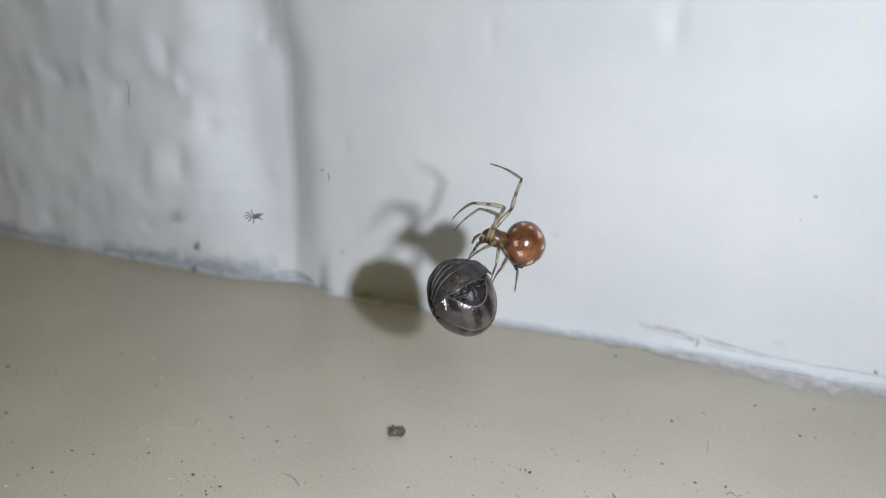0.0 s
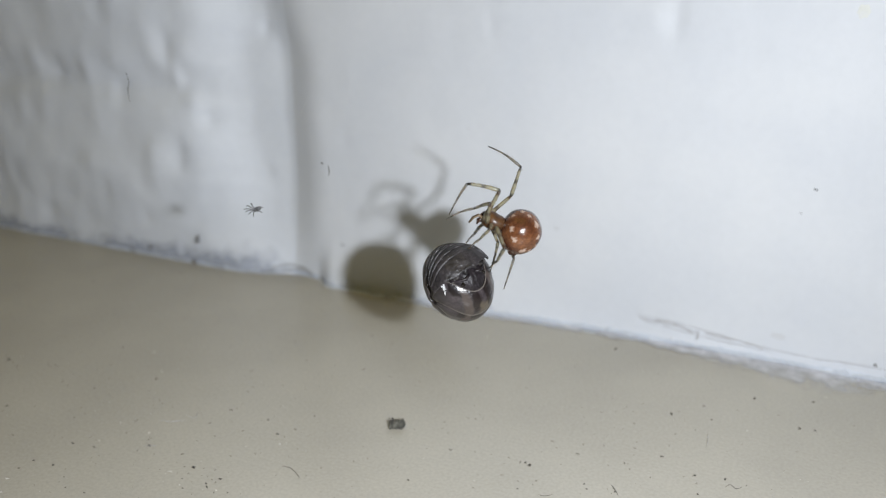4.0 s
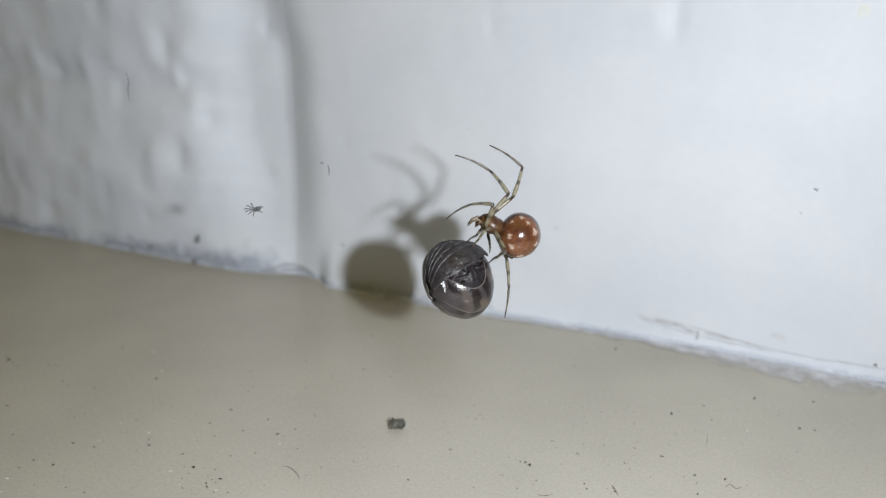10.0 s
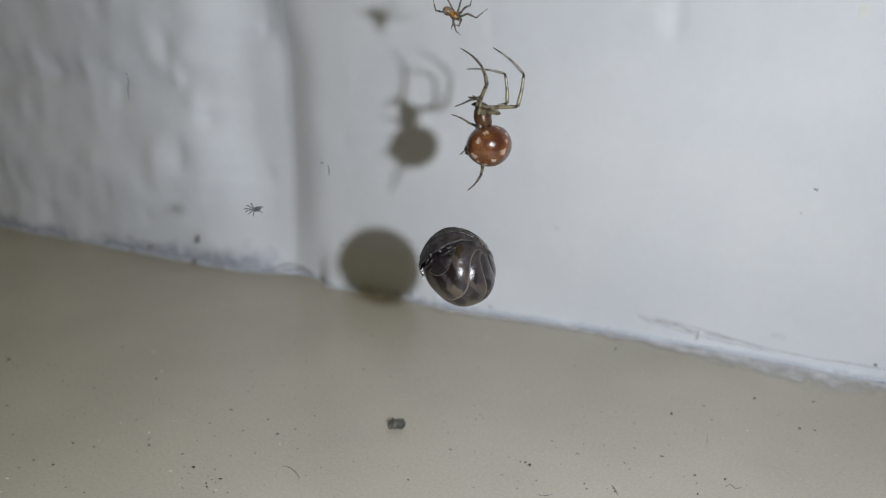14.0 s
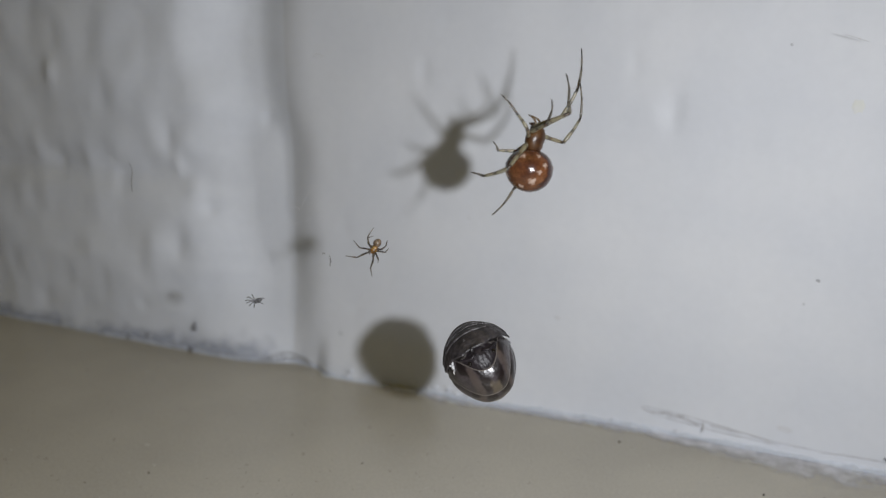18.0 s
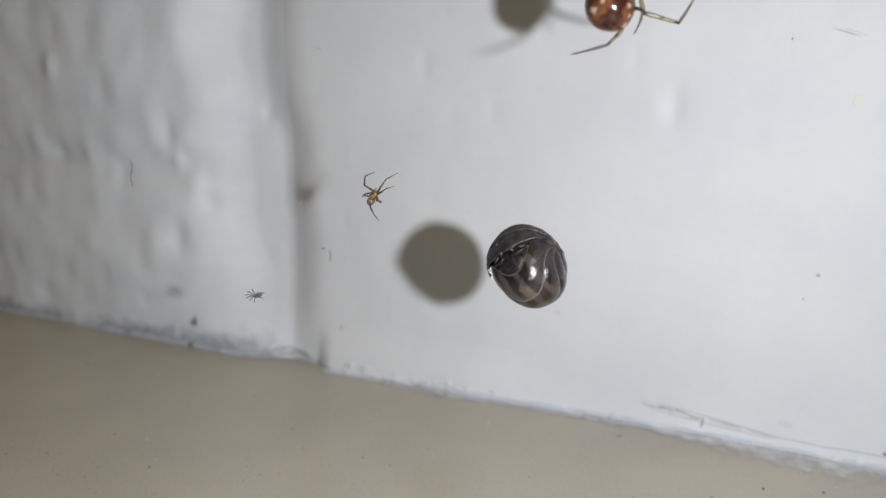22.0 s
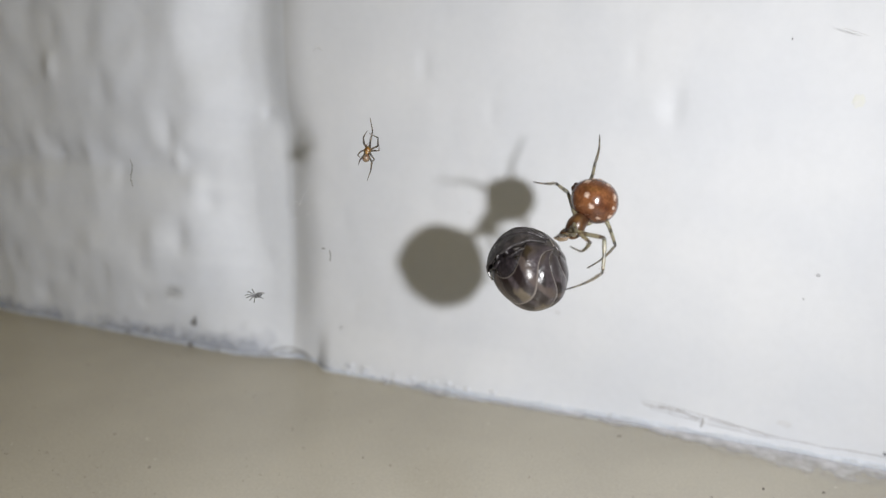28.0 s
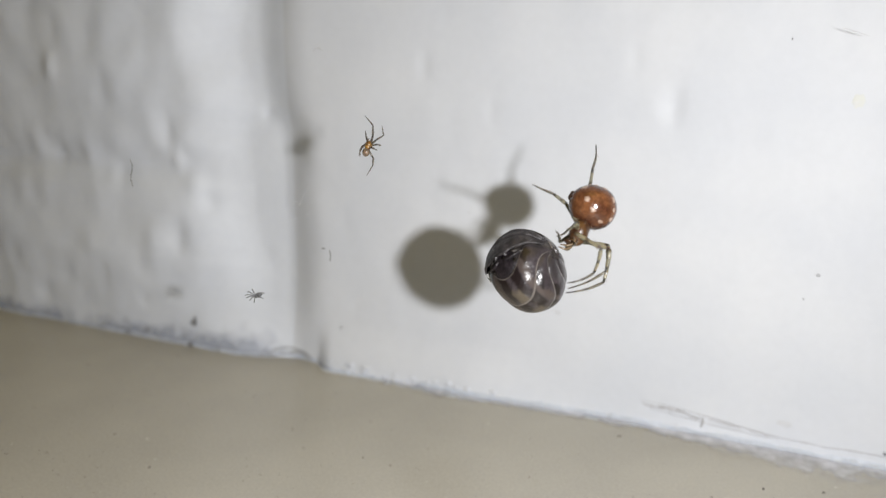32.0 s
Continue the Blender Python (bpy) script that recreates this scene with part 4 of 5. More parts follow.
for k, pts in enumerate(WALL_FOOT_FIBRES):
    fibre("hair", [(x, -wall_front(x, z) - .08 - e, z) for x, z, e in pts], .085 if k < 5 else .12, HAIR_AND_CRACK_GREY if k < 6 else SEAM_HAIR, "dusty fibre along the wall's foot, for hairs and the crack line", "hair", "hairs on the wall")
for pts in CRACK_LINES:
    fibre("crack_line", [(x, -wall_front(x, z) - .06, z) for x, z in pts], .058, HAIR_AND_CRACK_GREY, "grey fibre standing in for the crack along the wall's foot", "dust", "dust strands on the wall")
for k, pts in enumerate(AIR_HAIRS):
    fibre("hair", pts, (.032, .045, .045, .045, .028)[k], HAIR if k < 3 else PALE_HAIR, "fine hair hanging in the web", "hair", "hairs in the web")
for pts in THREADS:
    fibre("silk_thread", pts, .011, SILK, "short shining strand of spider silk", "silk", "silk strands")
moulted_skin(*SKIN)
floor_dust()
seam_grime()
for x, z, rx, rz in SMUDGES:
    smudge(x, z, rx, rz, SMEAR, "faint grey smudge on the white wall")
seam_film(-99, -58, film_reach, WALL_FILM, True, "bluish film feathered up the foot of the wall")
seam_film(-66, -19, film_reach, WALL_FILM, True, "bluish film feathered up the foot of the wall")
seam_film(-20, 66, sealant_reach, FLOOR_FILM, False, "pale bluish sealant smeared thin over the floor's edge")
crust()
smudge(*STAIN, YELLOW, "pale yellow stain on the white wall")



# ---- what moves ----
def direction(az, el):
    a, e = radians(az), radians(el)
    return Vector((math.cos(e) * math.cos(a), math.cos(e) * math.sin(a), math.sin(e)))


def leg_poses(key, angles, u, shift):
    """Poses of the three pieces of a leg from the azimuth and height of each, hip to tip."""
    p = (HIPS[key] + Vector((shift, 0, 0))) * u * MM
    out = []
    for d, length in zip(angles, LEG_LENGTHS[key[1]]):
        out.append(Matrix.Translation(p) @ d.to_track_quat("X", "Z").to_matrix().to_4x4())
        p = p + d * (length * u * MM)
    return out


def move_legs(pieces, rows, u, step=0.25, shift=0):
    """Keys each leg piece; between the rows the joints swing together, so that they stay joined."""
    for key, table in rows.items():
        table = [(r[0], [direction(r[1], r[2]), direction(r[3], r[4]), direction(r[5], r[6])]) for r in table]
        tracks = ([], [], [])
        times = sorted({round(k * step, 3) for k in range(int(32 / step) + 1)} | {t for t, _ in table})
        for t in times:
            for (a, da), (b, db) in zip(table, table[1:]):
                if a <= t <= b:
                    s = (t - a) / (b - a)
                    s = s * s * (3 - 2 * s)
                    mix = []
                    for v, w in zip(da, db):
                        q = v.rotation_difference(w)
                        mix.append(Quaternion_slerp(q, s) @ v)
                    break
            for track, m in zip(tracks, leg_poses(key, mix, u, shift)):
                track.append((t, m))
        for piece, track in zip(pieces[key], tracks):
            walk(piece, track)


def Quaternion_slerp(q, s):
    axis, angle = q.to_axis_angle()
    return Matrix.Rotation(angle * s, 3, axis)


def motions():
    spider_rows = [
        (0, place(22.17, -33.89, 23.21, 13.6, -10.6, -153.8)),
        (1, place(21.76, -33.87, 23.69, 15.1, -12.1, -160.6)),
        (2, place(21.81, -33.77, 23.98, 15.4, -11.6, -160.4)),
        (3, place(21.81, -33.88, 23.69, 14.8, -20.6, -157.5)),
        (6, place(21.97, -33.91, 23.55, 16.1, -15.3, -161.8)),
        (7, place(22.02, -33.91, 23.5, 14.5, -16.5, -156)),
        (8, place(22.02, -33.85, 24.06, 14.4, -7.2, -152.6)),
        (9, place(22.33, -34.01, 23.72, 11.3, -11.6, -154.2)),
        (10, place(21.85, -34.24, 23.39, 3.6, -20.4, -157.4)),
        (11, place(21.33, -33.93, 23.94, 14.3, -15.2, -155.5)),
        (12, place(20.72, -34.39, 22.47, 16.8, -42.4, -166.9)),
        (12.5, place(19.48, -33.83, 23.97, 19.5, -49.6, -171.4)),
        (13, place(17.64, -33.3, 27.34, -23.4, -74.9, 170.7)),
        (13.5, place(18.2, -32.89, 28.62, 26.5, -74.9, 146.3)),
        (14, place(18.46, -32.53, 30.1, 45.2, -67.6, 155.7)),
        (14.5, place(18.74, -33.4, 31, 48.3, -68.8, 152.4)),
        (16.5, place(20.09, -32.48, 34.11, 91.6, -69.1, 39.2)),
        (17, place(20.58, -32.41, 34.27, 133, -61.8, 39.5)),
        (17.5, place(20.58, -32.7, 35.12, 104.5, -72.6, 42.6)),
        (18, place(21.49, -32.84, 35.95, 102.8, -78.1, 69.3)),
        (18.5, place(21.3, -33.05, 37.63, 116.4, -82.7, 38.2)),
        (19, place(21.4, -33.54, 37.94, 143, -80.5, -6.4)),
        (19.5, place(23.84, -32.61, 41.06, 125.1, -76, 8.1)),
        (20, place(25.79, -31.8, 44.5, 115.2, -72.2, 14.8)),
        (20.5, place(26.38, -32.33, 47.45, 111.6, -74.4, 14.2)),
        (21, place(26.8, -32.77, 46.97, 113, -77.4, 12.9)),
        (21.5, place(26.5, -32.75, 47.91, 99.5, -73.6, 23.9)),
        (22, place(27.06, -32.66, 47.76, 92.8, -64.9, 28.4)),
        (22.5, place(29.38, -32.14, 46.68, -92.9, 24.5, -143)),
        (23, place(29.45, -31.73, 46.88, -111.1, 16.5, -139.6)),
        (23.5, place(28.2, -32.65, 42.11, -153.8, 21.3, -144.1)),
        (24, place(27.27, -32.42, 39.95, -150.2, 32.3, -139.7)),
        (24.5, place(26.86, -32.12, 38.42, -132.3, 39.6, -135.8)),
        (25, place(27.03, -31.85, 36.81, -150.9, 36.1, -137.8)),
        (28, place(26.66, -32.38, 33.37, -144.8, 46.0, -128.9)),
        (29, place(26.58, -32.46, 32.84, -141.5, 48.7, -124.6)),
        (31, place(26.55, -32.31, 32.68, -138.4, 47.9, -120.6)),
        (32, place(26.52, -32.24, 32.84, -131.3, 43.7, -111.0)),
    ]
    walk(big_spider, spider_rows)
    leg_rows = {
        "R1": [
            (0, -177, 58, 115, 76, -37, 14),
            (1, -170, 58, 111, 75, -25, 17),
            (2, -150, 49, 104, 69, -12, 20),
            (3, -153, 54, 73, 71, -18, 11),
            (6, -144, 57, 94, 69, -8, 18),
            (7, -162, 61, 81, 81, -28, 14),
            (8, -171, 51, 128, 77, -31, 23),
            (9, -173, 57, 109, 74, -21, 20),
            (10, -160, 57, 31, 84, -18, 10),
            (11, -177, 53, 80, 70, -33, 16),
            (12, -113, 64, 11, 61, 16, -6),
            (12.5, -141, 51, -13, 57, 27, -21),
            (13, -61, 7, -11, 48, -73, -16),
            (14, 150, 75, 9, 25, 8, -35),
            (14.5, -138, 38, 50, 60, 44, 21),
            (16.5, -112, -27, -3, -11, 59, -18),
            (17, -91, 15, 15, 31, 38, 21),
            (17.5, -84, -26, -26, 9, 3, -13),
            (18, -65, 12, -2, 22, -3, -6),
            (19, -99, -13, -21, 11, -9, -17),
            (20, -99, -28, -4, 37, 11, 22),
            (20.5, -123, -31, -17, 35, 8, 20),
            (21, -115, -34, -12, 27, 2, 20),
            (22, -144, 17, -80, 11, 12, 36),
            (22.5, 72, 72, 37, -24, 4, -31),
            (23, 88, 40, 26, 20, 67, -25),
            (23.5, -146, 61, 33, 36, 40, -7),
            (24, -138, 68, 5, -5, 24, -42),
            (24.5, 133, 62, -49, 24, 59, -43),
            (25, -171, 65, 35, 27, -7, -6),
            (28, -108, 46, 9, 35, 37, -24),
            (29, -114, 48, 10, 28, 44, -30),
            (31, 158, 63, 13, 21, -14, -37),
            (32, 143, 64, 19, 21, -4, -41),
        ],
        "L1": [
            (0, 120, 61, -17, -3, -67, -31),
            (1, 117, 58, -18, -4, -68, -51),
            (2, 110, 55, -25, -5, -68, -54),
            (3, 96, 56, -5, -9, -76, -62),
            (6, 101, 58, -12, -4, -71, -57),
            (7, 89, 64, -15, -7, -74, -60),
            (8, 108, 62, -15, 5, -78, -34),
            (9, 92, 41, -57, -7, -54, -33),
            (10, -168, 70, -41, 21, 8, 5),
            (11, 98, 62, -14, 60, -37, 7),
            (12, 51, 61, -9, 35, -27, -20),
            (12.5, 66, 18, -52, 4, -45, -14),
            (13, -3, 35, -23, -29, -25, -58),
            (14, 67, 22, -48, -1, -43, -24),
            (14.5, 73, 43, -50, -8, -53, -25),
            (16.5, 38, 57, -11, -49, 12, -47),
            (17, 59, 35, -70, -24, -38, -42),
            (17.5, 50, 65, -76, -44, -48, -51),
            (18, 13, 65, -64, -25, 54, 10),
            (19, 54, 43, -35, -53, -65, -58),
            (20, 57, 51, 4, -57, -34, -58),
            (20.5, 41, 55, 7, -58, -27, -63),
            (21, 37, 55, 3, -58, -29, -63),
            (22, 31, 61, 16, -54, -19, -69),
            (22.5, 106, -52, -30, 55, -47, 22),
            (23, 96, -13, 44, 22, -3, -17),
            (23.5, 80, 72, -14, 24, 25, -16),
            (24, 120, 43, -39, 46, -41, 23),
            (24.5, 127, 64, 7, 75, 77, 26),
            (25, 111, 31, -31, 25, -35, -7),
            (28, 174, 29, -30, 48, 45, -9),
            (29, -163, 25, -35, 45, 44, -27),
            (31, -163, 26, -41, 37, 47, -26),
            (32, 156, 57, -20, 17, 40, -31),
        ],
        "R2": [
            (0, -81, -14, 74, -14, 76, -11),
            (1, -86, -14, 79, -14, 81, -11),
            (2, -86, -18, 79, -14, 79, -13),
            (3, -92, -17, 77, -16, 76, -14),
            (6, -79, -5, 80, -22, 81, -15),
            (7, -83, -10, 76, -15, 73, -14),
            (8, -82, 2, 69, -10, 74, -22),
            (9, -80, -15, 74, -9, 72, -7),
            (10, -96, -26, 77, -3, 73, -0),
            (11, -79, -10, 76, -19, 82, -19),
            (12, -92, -17, 88, -20, 90, -11),
            (12.5, -96, 73, -8, 23, 27, -35),
            (13, -112, 22, 7, 34, 19, -80),
            (14, 40, 87, 9, 10, 12, -68),
            (14.5, -170, 65, -8, 39, 1, -32),
            (16.5, -118, 24, 46, 82, -97, -46),
            (17, -87, 6, -145, 72, -151, 54),
            (17.5, -107, 18, -160, 54, -139, -10),
            (18, -101, 43, -18, 20, 1, -12),
            (19, -108, 5, -1, 18, 12, -75),
            (20, -132, -55, -148, 76, 4, 38),
            (20.5, -125, 23, -7, 76, -142, -80),
            (21, -131, -13, 36, 74, -166, -82),
            (22, -150, -6, 178, 85, -142, -58),
            (22.5, 99, 68, 35, -51, -36, 19),
            (23, -40, 56, 91, -64, 88, -70),
            (23.5, -50, 55, 67, -7, -50, -13),
            (24, -63, 20, 48, 4, 39, -5),
            (24.5, -18, 59, 36, 5, 56, -18),
            (25, 21, 68, -38, 17, 69, -13),
            (28, -75, 47, 81, 1, -72, -19),
            (29, -88, 50, 70, -12, -71, -21),
            (31, -88, 58, 64, 12, -47, -23),
            (32, -67, 64, 59, 15, -32, -27),
        ],
        "L2": [
            (0, 93, 65, -58, 3, 38, -40),
            (1, 132, 57, -52, 5, 43, -21),
            (2, 114, 47, -49, 8, 49, -25),
            (3, 75, 45, -73, -22, 69, -16),
            (6, 77, 24, -56, -12, -52, -24),
            (7, 70, 37, -55, -17, -71, -21),
            (8, 81, 36, -50, -8, -58, -22),
            (9, 67, 26, -76, 3, -72, -20),
            (10, 77, 63, -48, -24, -55, -46),
            (11, 102, 33, -60, -12, -61, -21),
            (12, 97, 45, -116, -1, 74, -20),
            (12.5, 71, 57, -92, 9, 60, -23),
            (13, 55, 55, -85, -67, -96, -64),
            (14, 115, 42, -55, -32, 79, -7),
            (14.5, 51, -2, -64, -20, 70, -11),
            (16.5, -2, 51, -117, -76, 63, 61),
            (17, 62, 33, -87, -34, 78, 19),
            (17.5, 27, 62, -89, -62, 76, 48),
            (18, 65, 52, -77, -23, 62, 22),
            (19, -33, 49, -85, -69, 39, 41),
            (20, 9, 40, -45, -68, -68, -67),
            (20.5, 55, 48, -74, -89, -109, -81),
            (21, 50, 49, -56, -88, -108, -81),
            (22, 51, 57, 37, -74, 29, -83),
            (22.5, 108, -54, -57, 61, -42, 44),
            (23, 83, -2, -31, 34, 31, -65),
            (23.5, 47, 54, -49, 6, 49, -19),
            (24, 84, 13, -74, 14, 88, -6),
            (24.5, 82, -9, -76, 20, 91, -27),
            (25, 77, 18, -69, 7, 85, -12),
            (28, 89, 0, -75, -4, -76, -2),
            (32, 90, 6, -76, 1, -79, 0),
        ],
        "R3": [
            (0, -120, -22, 87, -74, 70, -49),
            (1, -165, -39, 58, -80, 74, -31),
            (2, -171, -40, 73, -56, -77, -46),
            (3, -179, -44, 90, -43, -97, -54),
            (6, -114, -33, 90, -34, 95, -47),
            (7, -117, -20, 104, -46, 55, -40),
            (8, -121, -32, 73, -42, 54, -63),
            (9, -147, -42, 80, -22, -44, -53),
            (10, -107, -38, 103, -20, 87, -4),
            (11, -106, -37, 97, -48, 94, -40),
            (12, 173, -15, 168, -51, 87, -16),
            (12.5, -127, -28, 115, -23, 124, -29),
            (13, -169, 19, 150, 67, -155, -42),
            (14, -123, 0, 41, -43, -23, -47),
            (14.5, -137, -36, 79, -22, -70, -16),
            (16.5, -92, -34, -17, 80, 25, 2),
            (17, 170, -67, 61, 11, -71, -36),
            (17.5, -79, -25, 71, 40, 72, 43),
            (18, 147, -37, 103, -59, 71, 11),
            (19, -115, -40, 66, 74, 43, 69),
            (20, -30, -51, 2, 3, 10, 24),
            (20.5, -99, -60, 3, 53, 9, 42),
            (21, -99, -60, 1, 53, 6, 43),
            (22, -92, -64, -19, 46, -61, 70),
            (22.5, -132, 39, 123, -83, -74, 64),
            (23, -156, 78, 96, -13, 101, -36),
            (23.5, -33, 33, 83, -22, -81, -1),
            (24, -93, -13, 108, -10, 110, -15),
            (24.5, 157, 49, 152, 53, -55, 8),
            (25, -30, 31, 82, -17, -66, -5),
            (28, -56, 23, 81, -29, 85, -14),
            (32, -80, -8, 76, -13, 83, -13),
        ],
        "L3": [
            (0, 72, -7, -54, -30, -70, -35),
            (1, 83, -3, -69, -35, -67, -34),
            (2, 73, -13, -68, -35, -72, -36),
            (3, 79, -10, -70, -48, -71, -42),
            (6, 97, -20, -71, -29, -65, -39),
            (7, 85, 7, -69, -48, -47, -61),
            (8, 100, -23, -59, -27, -55, -29),
            (9, 63, 0, -69, -35, -77, -36),
            (10, 72, 7, -83, -55, -89, -39),
            (11, 117, -23, -54, -41, -67, -33),
            (12, 136, 1, -70, -56, -86, -28),
            (12.5, 47, 22, -83, -20, -91, -13),
            (13, 97, 27, 156, -31, 160, 1),
            (14, 43, 19, -83, -45, -92, -47),
            (14.5, 41, 1, -44, -36, -75, -30),
            (16.5, 99, 30, 74, -55, 4, -72),
            (17, 114, -21, -90, -75, -84, -71),
            (17.5, 110, 13, -135, -80, 68, 28),
            (18, 72, 17, 22, -39, 26, -43),
            (19, 107, 36, 156, -53, -168, -61),
            (20, 95, 54, 144, -76, -115, -77),
            (20.5, 120, 47, 129, -51, 179, -49),
            (21, 108, 33, 145, 5, -147, -42),
            (22, 79, 60, 108, -62, 168, -55),
            (22.5, -120, -16, -90, 51, 91, -66),
            (23, 60, -59, -78, 31, -76, 37),
            (23.5, 72, -38, -51, -6, -65, 2),
            (24, -173, -40, -68, -37, 44, -40),
            (24.5, 101, -50, 7, 2, 5, -3),
            (25, 81, -10, -60, -7, 2, -33),
            (28, 77, -8, -62, -2, -69, -2),
            (32, 75, -16, -79, -13, -75, -15),
        ],
        "R4": [
            (0, -121, -23, 103, -19, 81, -30),
            (1, -130, -27, 105, -18, 85, -56),
            (2, -132, -29, 94, -20, 21, -74),
            (3, -137, -28, 98, -7, -91, -57),
            (6, -126, -26, 93, -19, 109, -55),
            (7, -128, -26, 117, -3, 137, -66),
            (8, -131, -34, 161, -68, 97, -66),
            (9, -127, -35, 148, -73, 58, -76),
            (10, -157, -45, 117, -46, 95, -39),
            (11, -177, -28, 83, -23, -89, -31),
            (12, 173, -10, 97, -7, -91, -45),
            (12.5, -150, 31, 131, -23, 88, -14),
            (13, -130, -9, 139, 36, 93, 3),
            (14, -112, -20, 99, -10, 105, -11),
            (14.5, 175, -21, 98, -5, -84, -13),
            (16.5, -129, -37, 159, 3, 132, -9),
            (17, 178, 9, 104, 21, -168, -37),
            (17.5, -173, 15, 100, 41, 163, -40),
            (18, -172, -17, 102, 20, -173, -35),
            (19, -164, -2, 91, 56, 147, -28),
            (20, -140, -26, 141, 48, 116, 20),
            (20.5, -137, -9, 136, 45, 102, 21),
            (21, -167, 5, 113, 62, 132, -32),
            (22, -164, 15, 148, 42, 135, -38),
            (22.5, 175, 8, 67, 49, 57, -73),
            (23, -153, -8, -99, 26, 166, -77),
            (23.5, 85, -21, -74, -18, -70, -14),
            (24, 174, -17, -98, 0, 103, -25),
            (24.5, 125, -47, -91, -5, -83, -3),
            (25, 102, -22, -63, 1, -50, 7),
            (28, 130, -32, -74, -27, -53, -27),
            (29, 134, -32, -74, -28, -65, -31),
            (31, 133, -32, -73, -29, -67, -31),
            (32, 133, -29, -68, -31, -59, -34),
        ],
        "L4": [
            (0, 96, -13, -91, -27, -87, -33),
            (1, 117, -25, -96, -38, -82, -41),
            (2, 106, -20, -96, -33, -91, -26),
            (3, 107, -21, -96, -33, -90, -22),
            (6, 103, -27, -84, -23, -87, -17),
            (7, 91, -5, -95, -29, -85, -36),
            (8, 89, -12, -84, -23, -88, -35),
            (9, 97, -13, -88, -22, -79, -32),
            (10, 107, -8, -89, -29, -87, -32),
            (11, 105, -18, -105, -47, -92, -30),
            (12, 113, -9, -113, -27, -98, -13),
            (12.5, 113, -4, -120, -30, -97, -13),
            (13, 84, 45, -169, -48, -170, -42),
            (14, -178, -11, 114, -7, -110, -29),
            (14.5, 175, -24, 109, 0, -121, -20),
            (16.5, 124, 42, 180, -12, -170, -27),
            (17, 155, 6, -108, -32, 100, 12),
            (17.5, 123, 24, 173, -67, -104, -75),
            (18, 132, -2, -142, -65, -86, -50),
            (19, 74, 52, 179, -30, 116, -15),
            (20, 77, 48, 179, -29, 159, -51),
            (20.5, 152, 22, 105, -76, 20, 48),
            (21, 92, 48, 169, -44, -125, -54),
            (22, 87, 57, 129, -68, -173, -56),
            (22.5, -164, -0, -132, 38, 154, -70),
            (23, -157, -53, -81, 19, 166, -77),
            (23.5, 165, -24, -98, -12, 128, -51),
            (24, -177, -26, -111, -9, 143, -40),
            (24.5, -162, -25, -113, 4, 136, -29),
            (25, 160, -26, -110, -12, 131, -26),
            (28, 164, -15, -116, -15, 156, -23),
            (29, 162, -12, -124, -16, 154, -17),
            (31, 164, -12, -126, -18, 149, -14),
            (32, 167, -10, -119, -17, 159, -15),
        ],
    }
    move_legs(big_legs, leg_rows, U)
